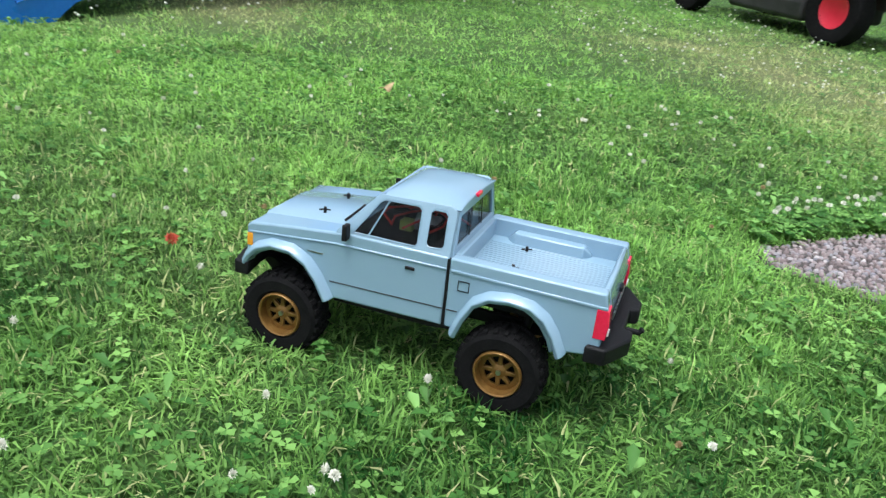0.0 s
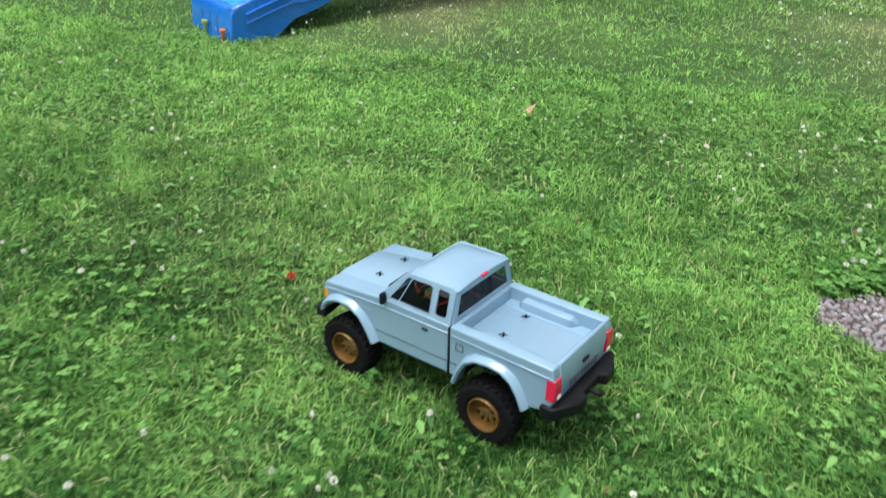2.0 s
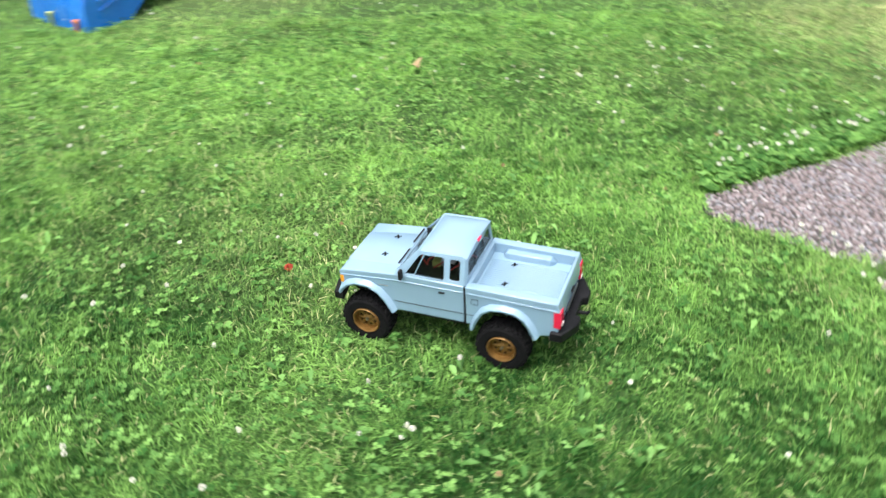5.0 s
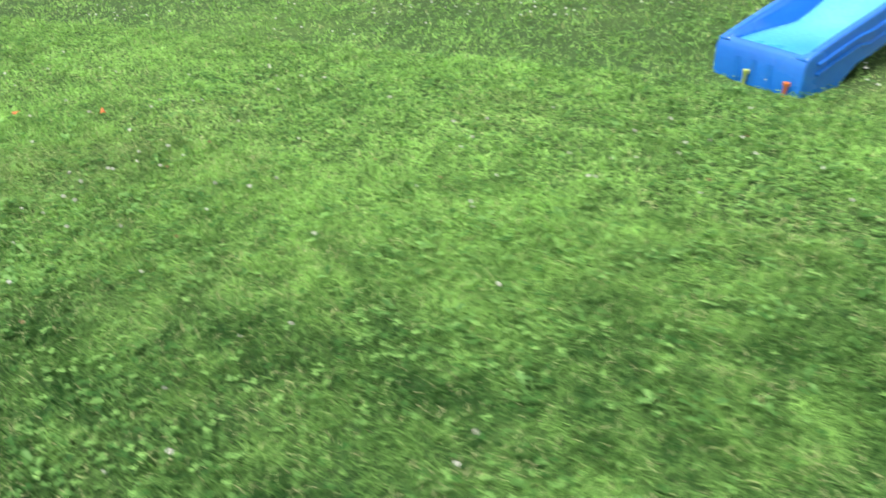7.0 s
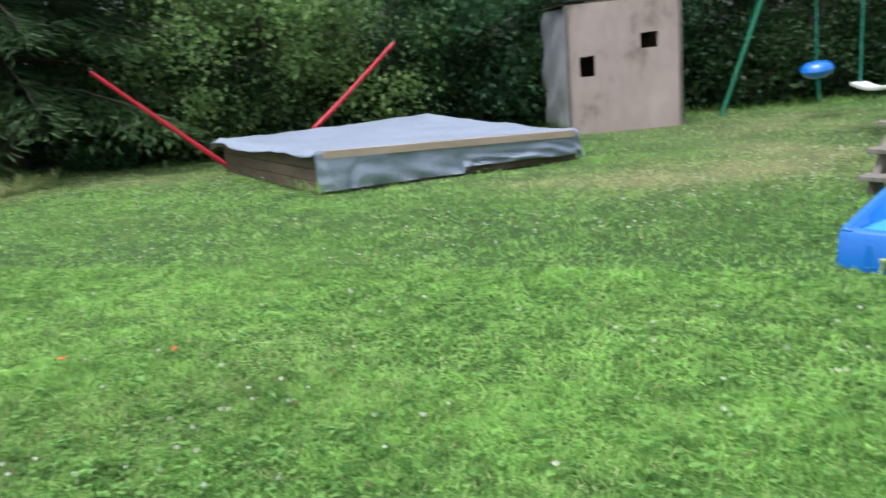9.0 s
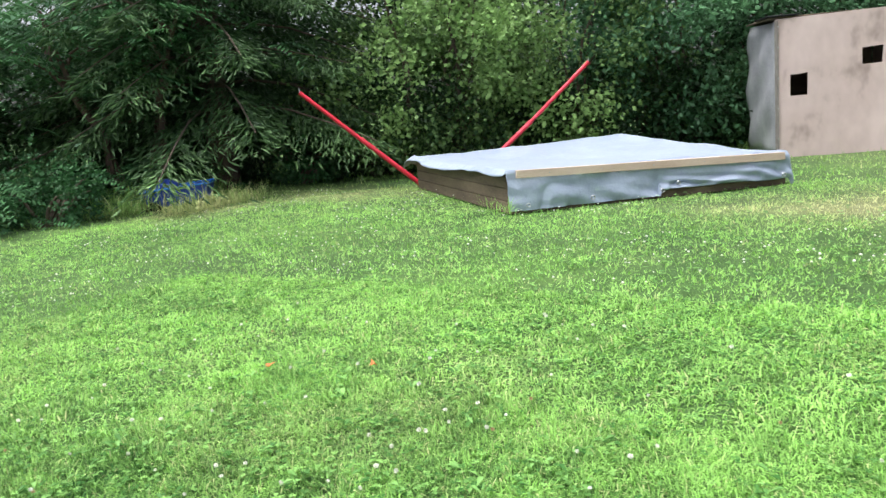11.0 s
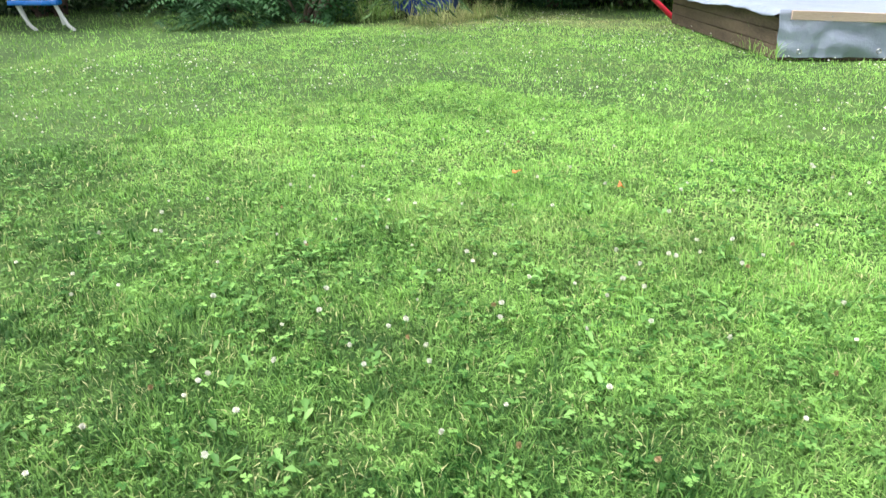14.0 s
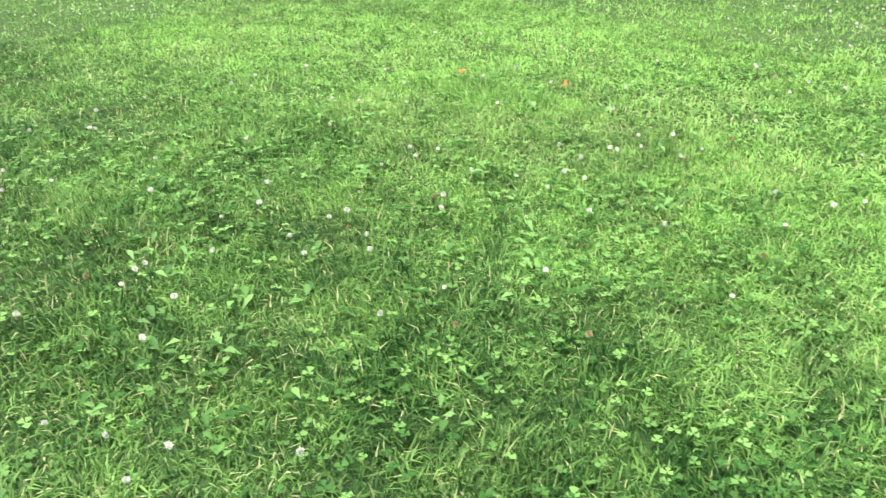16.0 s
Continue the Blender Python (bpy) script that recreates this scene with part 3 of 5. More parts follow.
    for k in range(5):
        pts = [(0.015 - 0.018 * k + 0.02 * math.sin(j * 1.1 + k), 0.06 - 0.012 * j + 0.004 * k, 0.203 + 0.02 * math.sin(math.pi * j / 6) * (0.7 + 0.15 * k)) for j in range(7)]
        part("wire", tube(pts, 0.0016, 5), M["red_wire"], t)
    # bed
    arch_r = [(-0.160 + 0.064 * math.cos(a), 0.072 + 0.076 * math.sin(a)) for a in np.linspace(radians(20), radians(162), 11)]
    wall = [(-0.0815, 0.191), (-0.0815, 0.096), (-0.098, 0.096), *arch_r, (-0.226, 0.101), (-0.262, 0.106), (-0.279, 0.112), (-0.283, 0.165), (-0.277, 0.191)]
    for s in (1, -1):
        part("bed_side", prism(wall, s * 0.079, s * W), paint, t, bevel=0.004, seg=3)
        part("bed_rail", box(-0.276, -0.084, s * 0.0775, s * 0.0815, 0.160, 0.1905), paint, t, bevel=0.001)
        part("wheel_box", loft([[(x, s * 0.079, 0.164), (x, s * y1, 0.164), (x, s * (y1 + 0.003), z1), (x, s * 0.079, z1)] for x, y1, z1 in ((-0.232, 0.070, 0.169), (-0.221, 0.058, 0.181), (-0.123, 0.058, 0.181), (-0.112, 0.070, 0.169))]), paint, t, bevel=0.002)
        part("shoulder_line", prism([(-0.084, 0.173), (-0.084, 0.177), (-0.281, 0.175), (-0.281, 0.171)], s * W, s * (W + 0.0018)), paint, t, bevel=0.001)
    part("bed_front", box(-0.090, -0.0805, -0.0785, 0.0785, 0.150, 0.1905), paint, t, bevel=0.002)
    part("tailgate", prism([(-0.271, 0.112), (-0.279, 0.112), (-0.2835, 0.165), (-0.277, 0.1905), (-0.270, 0.1905)], -0.0785, 0.0785), paint, t, bevel=0.003)
    for k in range(8):
        y = -0.042 + 0.012 * k
        part("tailgate_letter_bar", prism([(-0.2835, 0.137), (-0.2855, 0.137), (-0.2860, 0.147), (-0.2840, 0.147)], y - 0.0042, y + 0.0042), M["steel"], t, "raised lettering drawn as a plain bar")
    part("tailgate_handle", box(-0.287, -0.283, -0.009, 0.009, 0.160, 0.1665), black, t, "black latch", bevel=0.001)
    part("tailgate_groove", box(-0.2862, -0.283, -0.062, 0.062, 0.1245, 0.1262), black, t)
    bm = box(-0.271, -0.089, -0.0785, 0.0785, 0.160, 0.166)
    part("bed_floor", bm, paint, t)
    rib = None
    for k in range(15):
        y = -0.0495 + 0.00707 * k
        if rib is None:
            rib = part("bed_rib", box(-0.266, -0.094, -0.0021, 0.0021, 0.1655, 0.1682), paint, t, m=pose(0, y, 0), bevel=0.0008)
        else:
            again("bed_rib", rib, t, pose(0, y, 0))
    # seams
    part("door_seam", box(-0.0815, -0.0785, -W - 0.0006, W + 0.0006, 0.097, 0.189), black, t, smooth=False)
    for s in (1, -1):
        part("door_crease", prism([(0.082, 0.118), (0.082, 0.1192), (-0.078, 0.1212), (-0.078, 0.1200)], s * W, s * (W + 0.0007)), M["mower_body"], t, smooth=False)
        part("bed_crease", prism([(-0.083, 0.1200), (-0.083, 0.1212), (-0.098, 0.1214), (-0.098, 0.1202)], s * W, s * (W + 0.0007)), M["mower_body"], t, smooth=False)
        part("door_handle", box(-0.036, -0.023, s * (W - 0.001), s * (W + 0.0022), 0.1625, 0.1665), black, t, "black door handle", bevel=0.0008)
        part("fender_badge", box(0.093, 0.116, s * W, s * (W + 0.0006), 0.1535, 0.1555), M["steel"], t, "thin script drawn as a plain bar")
        fl = panel([(-0.095, 0.150), (-0.110, 0.150), (-0.110, 0.164), (-0.095, 0.164)], ([(-0.0958, 0.1508), (-0.1092, 0.1508), (-0.1092, 0.1632), (-0.0958, 0.1632)],), lambda x, z, s=s: (x, s * (W + 0.0006), z))
        part("fuel_flap_outline", fl, black, t, thick=0.0008)
        # flares
        for path, nm in (([(0.204, 0.116), (0.199, 0.128), (0.186, 0.141), (0.166, 0.149), (0.138, 0.148), (0.116, 0.136), (0.101, 0.118), (0.086, 0.091)], 0), ([(-0.101, 0.089), (-0.110, 0.115), (-0.122, 0.137), (-0.140, 0.149), (-0.165, 0.1525), (-0.190, 0.150), (-0.208, 0.139), (-0.220, 0.122), (-0.231, 0.097)], 1)):
            c = Vector((sum(p[0] for p in path) / len(path), 0.07))
            secs = []
            for p in path:
                out = (Vector(p) - c).normalized() * 0.010
                secs.append([(p[0], s * 0.086, p[1]), (p[0], s * 0.1085, p[1] - 0.0015), (p[0] + out.x * 0.45, s * 0.112, p[1] + out.y * 0.45), (p[0] + out.x * 0.9, s * 0.108, p[1] + out.y * 0.9), (p[0] + out.x * 1.35, s * 0.092, p[1] + out.y * 1.35), (p[0] + out.x, s * 0.086, p[1] + out.y)])
            part("fender_flare", loft(secs), paint, t, bevel=0.0012)
        part("mirror_arm", tube([(0.060, s * 0.088, 0.192), (0.060, s * 0.099, 0.190)], 0.0022, 6), black, t)
        part("mirror", box(0.056, 0.063, s * 0.097, s * 0.1105, 0.184, 0.206), black, t, "black side mirror", bevel=0.002)
        part("taillight", prism([(-0.269, 0.132), (-0.2842, 0.132), (-0.2858, 0.152), (-0.2838, 0.171), (-0.269, 0.171)], s * 0.0785, s * (W + 0.0015)), M["red_lens"], t, "red tail light", bevel=0.001)
        part("reversing_lens", box(-0.2866, -0.284, s * 0.0795, s * 0.090, 0.134, 0.140), M["white_lens"], t, "clear lens")
        part("side_marker", box(0.199, 0.2075, s * (W - 0.001), s * (W + 0.0012), 0.142, 0.160), M["amber_lens"], t, "amber marker lens", bevel=0.0008)
        part("sill_guard", prism([(0.078, 0.088), (0.078, 0.094), (-0.075, 0.096), (-0.092, 0.090), (-0.06, 0.086)], s * 0.07, s * 0.092), black, t, bevel=0.002)
        hl = tube([(0.2085, s * 0.068, 0.151), (0.213, s * 0.068, 0.151)], 0.0125, 24)
        lamp_ob = part("headlight", hl, M["lamp"], t, "lit round headlight", bevel=0.002)
        part("bezel", tube([(0.207, s * 0.068, 0.151), (0.2118, s * 0.068, 0.151)], 0.0145, 24), black, lamp_ob)
        part("turn_signal", box(0.2085, 0.2125, s * 0.055, s * 0.083, 0.1275, 0.1325), M["amber_lens"], t, "amber turn signal", bevel=0.0008)
        for x, z in ((0.1245, 0.1885), (-0.148, 0.168)):
            pin = part("body_pin", tube([(x, s * 0.036, z - 0.004), (x, s * 0.036, z + 0.007)], 0.0022, 8), black, t)
            part("clip", tube([(x - 0.007, s * 0.036 - 0.003, z + 0.003), (x + 0.004, s * 0.036 + 0.002, z + 0.0035), (x + 0.006, s * 0.036 + 0.005, z + 0.0035), (x + 0.002, s * 0.036 + 0.004, z + 0.0035)], 0.001, 5), black, pin)
        part("wiper", tube([(0.081, s * 0.042 + 0.020, 0.1935), (0.077, s * 0.042 + 0.004, 0.198), (0.072, s * 0.042 - 0.022, 0.2045)], 0.0019, 6), black, t)
    # grille
    part("grille_panel", box(0.2075, 0.2105, -0.088, 0.088, 0.1235, 0.1665), black, t, bevel=0.001)
    gb = None
    for k in range(6):
        z = 0.1285 + 0.0065 * k
        gb = again("grille_slat", gb, t, pose(0, 0, z)) if gb else part("grille_slat", box(0.2095, 0.2125, -0.050, 0.050, -0.0014, 0.0014), black, t, m=pose(0, 0, z))
    for k in range(5):
        y = -0.04 + 0.02 * k
        part("grille_bar", box(0.2095, 0.2122, y - 0.0012, y + 0.0012, 0.126, 0.164), black, t)
    part("front_bumper", prism([(0.199, -0.110), (0.221, -0.110), (0.232, -0.070), (0.232, 0.070), (0.221, 0.110), (0.199, 0.110), (0.208, 0.06), (0.208, -0.06)], 0.101, 0.1215, axis="z"), black, t, "black plastic bumper", bevel=0.003)
    part("skid_plate", prism([(0.224, 0.103), (0.20, 0.080), (0.17, 0.085), (0.2, 0.103)], -0.04, 0.04), black, t, bevel=0.002)
    part("rear_bumper", prism([(-0.262, -0.105), (-0.288, -0.105), (-0.312, -0.060), (-0.312, -0.034), (-0.300, -0.030), (-0.300, 0.030), (-0.312, 0.034), (-0.312, 0.060), (-0.288, 0.105), (-0.262, 0.105), (-0.276, 0.05), (-0.276, -0.05)], 0.100, 0.1225, axis="z"), black, t, "black plastic bumper with a step", bevel=0.003)
    part("tow_hook", tube([(-0.300, 0, 0.106), (-0.318, 0, 0.106), (-0.322, 0, 0.112)], 0.004, 8), black, t)
    for s in (1, -1):
        part("frame_rail", box(-0.27, 0.20, s * 0.030 - 0.004, s * 0.030 + 0.004, 0.083, 0.099), black, t, bevel=0.001)
    part("gearbox", box(-0.03, 0.05, -0.026, 0.026, 0.068, 0.096), black, t, bevel=0.004)
    # plate added below the chassis to block light and darken the grass beneath
    part("underbody", prism([(0.088, 0.0935), (0.088, 0.084), (0.06, 0.076), (-0.07, 0.076), (-0.098, 0.084), (-0.098, 0.0955)], -0.069, 0.069), black, t, bevel=0.003)
    part("bed_underside", box(-0.262, -0.100, -0.0775, 0.0775, 0.128, 0.134), black, t)
    for x in (0.150, -0.163):
        part("axle", tube([(x, -0.08, 0.059), (x, -0.02, 0.059), (x, 0.0, 0.059), (x, 0.02, 0.059), (x, 0.08, 0.059)], [0.007, 0.007, 0.016, 0.007, 0.007], 12), black, t)
        for s in (1, -1):
            part("shock", tube([(x - 0.012, s * 0.056, 0.07), (x - 0.02, s * 0.045, 0.125)], 0.006, 10), black, t)
    # wheels
    R, H = 0.0595, 0.0235
    prof = [(0.031, -H + 0.004), (0.036, -H), (0.050, -H - 0.0005), (0.0548, -H + 0.003), (0.0562, -0.011), (0.0565, 0), (0.0562, 0.011), (0.0548, H - 0.003), (0.050, H + 0.0005), (0.036, H), (0.031, H - 0.004)]
    first = None
    for x, y in ((0.150, 0.0875), (0.150, -0.0875), (-0.163, 0.0875), (-0.163, -0.0875)):
        wheel = new("wheel")
        wheel.parent = t
        wheel.matrix_basis = pose(x, y, R - 0.005, 0, 0, 0 if y > 0 else 180)
        if first is None:
            bm = lathe(prof, 52)
            tread = [f for f in bm.faces if sum(v.co.x ** 2 + v.co.z ** 2 for v in f.verts) / len(f.verts) > 0.0525 ** 2]
            for row in range(4):
                some = [f for f in tread if int((f.calc_center_median().y + 0.03) / 0.0125) % 4 == row]
                some.sort(key=lambda f: math.atan2(f.calc_center_median().z, f.calc_center_median().x))
                bmesh.ops.inset_individual(bm, faces=some[row % 2 :: 2], thickness=0.0007, depth=0.0032)
            tyre = part("tyre", bm, M["rubber"], wheel, "knobbly black rubber tyre", smooth=False)
            rim_bm = lathe([(0.0325, H - 0.002), (0.0305, H + 0.0012), (0.0285, H), (0.0275, H - 0.010), (0.0275, -H + 0.004), (0.0315, -H + 0.002)], 40)
            rim = part("rim", rim_bm, M["bronze"], wheel, "bronze-painted rim")
            face_bm = lathe([(0.0278, 0.0105), (0.0225, 0.0120), (0.0205, 0.0120), (0.0205, 0.0090), (0.0278, 0.0080)], 40)
            face = part("rim_ring", face_bm, M["bronze"], rim)
            sp = None
            spokes = []
            for k in range(8):
                mm = Matrix.Rotation(2 * math.pi * k / 8, 4, "Y")
                if sp is None:
                    sp = part("spoke", prism([(-0.0034, 0.008), (-0.0024, 0.0215), (0.0024, 0.0215), (0.0034, 0.008)], 0.0085, 0.0135), M["bronze"], rim, m=mm, bevel=0.001)
                else:
                    again("spoke", sp, rim, mm)
            part("hub", lathe([(0.0001, 0.015), (0.008, 0.0145), (0.0105, 0.0125), (0.0105, 0.006), (0.0001, 0.006)], 24), M["bronze"], rim)
            part("hub_nut", tube([(0, 0.0145, 0), (0, 0.0185, 0)], 0.0036, 6), M["steel"], rim)
            part("brake_disc", tube([(0, 0.000, 0), (0, 0.002, 0)], 0.026, 24), black, rim)
            first = (tyre, rim)
        else:
            ty = again("tyre", first[0], wheel, Matrix())
            rm = again("rim", first[1], wheel, Matrix())
            for c in first[1].children:
                again(c.name.split(".")[0], c, rm, c.matrix_basis.copy())
    return t


toy_truck(pose(-0.302, 1.482, -0.001, 1.4, 1.2, 160.9))


# ---- slide, ladder and tower of the playset ----
AX, AY = (0.829, -0.559), (0.559, 0.829)  # across the slide, and up along it


def play_pose(a, s, z=0.0):
    """The place a metres across and s metres up along the slide from its left foot."""
    return (-2.285 + AX[0] * a + AY[0] * s, 3.704 + AX[1] * a + AY[1] * s, z)


PLAY = Matrix(((AX[0], AY[0], 0, -2.285), (AX[1], AY[1], 0, 3.704), (0, 0, 1, 0), (0, 0, 0, 1)))


def plastic_slide():
    t = thing("slide", "bright blue plastic garden slide with raised sides and paler chute", "slide", PLAY)
    st = [(0.0, 0.122), (0.059, 0.142), (0.231, 0.193), (0.468, 0.255), (0.779, 0.396), (1.114, 0.565), (1.556, 0.863), (1.9, 1.13), (2.2, 1.36), (2.4, 1.47)]
    fs = np.linspace(0, 2.4, 41)
    rail = np.interp(fs, [p[0] for p in st], [p[1] for p in st])
    rail[1:-1] = (rail[:-2] + 2 * rail[1:-1] + rail[2:]) / 4
    Wd, wall = 0.45, 0.032
    chute, outer, inner = [], [], []
    for s, z in zip(fs, rail):
        deep = min(0.012 + s * 0.28, 0.125)
        bed = z - deep
        low = -0.05 if s < 0.19 else (z - 0.165 if s > 0.30 else max(z - 0.165, 0.0) - 0.05 * (0.30 - s) / 0.11)
        chute.append([(wall + 0.030, s, bed + 0.006), (wall + 0.05, s, bed), (Wd / 2, s, bed - 0.004), (Wd - wall - 0.05, s, bed), (Wd - wall - 0.030, s, bed + 0.006)])
        inner.append([(wall + 0.002, s, z), (wall + 0.010, s, z - 0.3 * deep), (wall + 0.022, s, bed + 0.016), (wall + 0.031, s, bed + 0.0055)])
        outer.append((s, z, low))
    part("inner_wall", loft(inner, False), M["blue_plastic"], t, thick=0.006)
    part("inner_wall", loft([[(Wd - p[0], p[1], p[2]) for p in row] for row in inner], False), M["blue_plastic"], t, thick=0.006)
    part("chute", loft(chute, False), M["blue_pale"], t, "sliding surface with pale sky sheen in its colour", thick=0.006)
    for a0, a1, sg in ((0.0, wall + 0.006, -1), (Wd - wall - 0.006, Wd, 1)):
        secs = [[(a0 + (0.006 if sg < 0 else 0), s, z - 0.0), (a0 + (0.012 if sg < 0 else 0.0), s, z + 0.006), (a1 - (0.012 if sg > 0 else 0.0), s, z + 0.006), (a1 - (0.006 if sg > 0 else 0), s, z), (a1, s, lo), (a0, s, lo)] for s, z, lo in outer]
        part("side_wall", loft(secs), M["blue_plastic"], t, bevel=0.004)
        e = a0 if sg < 0 else a1
        for off in (0.055, 0.105):
            pts = [(e + sg * 0.001, s, max(z - off * (1 if s > 0.3 else 0.8), 0.02)) for s, z, lo in outer[1:]]
            part("moulded_rib", tube(pts, 0.006, 6), M["blue_plastic"], t)
    part("front_lip", loft([[(a, -0.020, -0.05), (a, -0.012, 0.095), (a, 0.004, 0.124), (a, 0.035, 0.132), (a, 0.035, -0.05)] for a in np.linspace(0.004, Wd - 0.004, 7)]), M["blue_plastic"], t, bevel=0.008, seg=3)
    for a in (0.13, 0.21, 0.29):
        part("moulded_rib", loft([[(a - 0.02, -0.022, -0.03), (a + 0.02, -0.022, -0.03), (a + 0.02, -0.016, -0.03), (a - 0.02, -0.016, -0.03)], [(a - 0.012, -0.0155, 0.075), (a + 0.012, -0.0155, 0.075), (a + 0.012, -0.011, 0.075), (a - 0.012, -0.011, 0.075)]]), M["blue_plastic"], t)
    return t


plastic_slide()


def peg(place, mat_, label):
    t = thing("tent_peg", label, "peg", pose(*place, 8, 5, 20))
    part("shaft", tube([(0, 0, -0.02), (0, 0, 0.055)], [0.006, 0.009], 8), mat_, t)
    part("head", box(-0.013, 0.013, -0.008, 0.008, 0.05, 0.066), mat_, t, bevel=0.003)


peg((-1.985, 3.462, -0.03), M["orange_leaf"], "orange plastic peg by the foot of the slide")
peg((-2.15, 3.575, -0.03), M["lime"], "pale green plastic peg by the foot of the slide")


def wooden_ladder():
    t = thing("wooden_ladder", "weathered grey wooden step ladder leaning against the play tower", "ladder", PLAY)
    a0, a1, s0, run, step = -0.57, -0.13, 1.40, 0.102, 0.139
    n = 10
    for a in (a0 + 0.05, a1 - 0.05):
        part("stringer", prism([(s0 - 0.03, 0.0), (s0 + 0.07, 0.0), (s0 + run * n + 0.07, step * n + 0.05), (s0 + run * n - 0.03, step * n + 0.05)], a - 0.02, a + 0.02, bm=None, axis="x"), M["weathered"], t, bevel=0.004)
    tread = None
    for k in range(n):
        mm = pose(0, s0 + run * k, 0.085 + step * k, 0, 0, random.uniform(-1, 1))
        tread = again("tread", tread, t, mm) if tread else part("tread", box(a0, a1, -0.06, 0.075, -0.014, 0.014), M["weathered"], t, "grey weathered board", m=mm, bevel=0.004)
    return t


wooden_ladder()


def play_tower():
    t = thing("play_tower", "weathered wooden play tower with low plank sides and posts", "playset", PLAY)
    posts = None
    A0, A1, S0, S1 = -0.72, 0.52, 2.50, 4.0
    for a, s in ((A0, S0), (A1, S0), (A0, S1), (A1, S1)):
        mm = pose(a, s, 0)
        posts = again("post", posts, t, mm) if posts else part("post", box(-0.045, 0.045, -0.045, 0.045, -0.02, 2.3), M["weathered"], t, m=mm, bevel=0.006)
    part("platform", box(A0 - 0.03, A1 + 0.03, S0 - 0.03, S1 + 0.03, 1.44, 1.50), M["weathered"], t, bevel=0.004)
    for z in (0.03, 0.155):
        for (x0, x1, y0, y1) in ((A0 + 0.05, A1 - 0.05, S0 - 0.02, S0 + 0.02), (A1 - 0.02, A1 + 0.02, S0 + 0.05, S1 - 0.05), (A0 - 0.02, A0 + 0.02, S0 + 0.05, S1 - 0.05), (A0 + 0.05, A1 - 0.05, S1 - 0.02, S1 + 0.02)):
            part("plank", box(x0, x1, y0, y1, z, z + 0.115), M["weathered"], t, bevel=0.004)
    part("seat_board", box(A1 - 0.10, A1 + 0.07, S0 + 0.06, S1 - 0.06, 0.272, 0.30), M["weathered"], t, bevel=0.004)
    for z in (1.75, 2.02):
        part("rail", box(A0, A1, S1 - 0.02, S1 + 0.02, z, z + 0.09), M["weathered"], t, bevel=0.004)
        part("rail", box(A1 - 0.02, A1 + 0.02, S0 + 0.05, S1 - 0.05, z, z + 0.09), M["weathered"], t, bevel=0.004)
    return t


play_tower()


# ---- swings ----
def swing_frame():
    t = thing("swing_set", "dark green painted steel swing frame with slanting legs", "swing set")
    top = (-1.92, 10.60, 2.25)
    for foot in ((-2.70, 10.42, 0), (-2.72, 12.4, 0)):
        part("leg", tube([(foot[0], foot[1], -0.03), top], 0.026, 12), M["green_paint"], t)
    part("beam", tube([(-1.28, 6.75, 2.25), top], 0.035, 12), M["green_paint"], t)
    return t


swing_frame()


def on_beam(u):
    return (-1.28 - 0.64 * u, 6.75 + 3.85 * u)


def seat_swing():
    (x0, y0), (x1, y1) = on_beam(0.40), on_beam(0.23)
    t = thing("swing", "white swing seat hanging on two green ropes", "swing")
    v = Vector((x1 - x0, y1 - y0, 0))
    m = Matrix.Translation(((x0 + x1) / 2, (y0 + y1) / 2, 0.37)) @ Matrix.Rotation(math.atan2(v.y, v.x), 4, "Z")
    L = v.length / 2
    part("seat", loft([[(x, -0.07, z), (x, 0.07, z), (x, 0.07, z + 0.035), (x, -0.07, z + 0.035)] for x, z in ((-L - 0.05, 0.02), (-L * 0.5, 0.0), (0, -0.006), (L * 0.5, 0.0), (L + 0.05, 0.02))]), M["white_paint"], t, "white moulded seat", m=m, bevel=0.01, seg=3)
    for x, y in ((x0, y0), (x1, y1)):
        part("rope", tube([(x, y, 0.38), (x, y, 2.24)], 0.009, 8), M["green_rope"], t)
    return t


seat_swing()


def disc_swing():
    x, y = on_beam(0.736)
    t = thing("disc_swing", "blue round plastic disc swing on a single rope", "swing", pose(x, y, 0.50, 8, -5, 0))
    part("disc", tube([(0, 0, z) for z in (-0.085, -0.078, -0.05, 0.0, 0.05, 0.078, 0.085)], [0.05, 0.095, 0.145, 0.165, 0.145, 0.095, 0.05], 28), M["blue_plastic"], t, "blue plastic disc")
    part("rope", tube([(0, 0, 0.08), (0.1, 0.2, 1.74)], 0.008, 8), M["green_rope"], t)
    part("knot", tube([(0, 0, -0.08), (0.002, 0, -0.16), (0.0, 0.004, -0.33)], [0.014, 0.018, 0.011], 8), M["green_rope"], t, "rope end with a knot")
    return t


disc_swing()


# ---- raised bed under a tarpaulin ----
BN, BR, BL = Vector((-5.57, 5.57, 0)), Vector((-3.87, 7.0, 0)), Vector((-7.46, 7.20, 0))
ux, uy = (BR - BN), (BL - BN)
lx, ly = ux.length, uy.length
ux.normalize()
uy.normalize()
BED = Matrix(((ux.x, uy.x, 0, BN.x), (ux.y, uy.y, 0, BN.y), (0, 0, 1, 0), (0, 0, 0, 1)))  # the frame is slightly out of square


def in_bed(bm):
    bm.transform(BED)
    return bm


def bed_top(u, v):
    """Height of the cover: lower towards its far end, lifted at the back."""
    return 0.325 - 0.075 * (u / lx) - 0.01 * (v / ly) + 0.11 * (u / lx) * (v / ly) ** 1.5


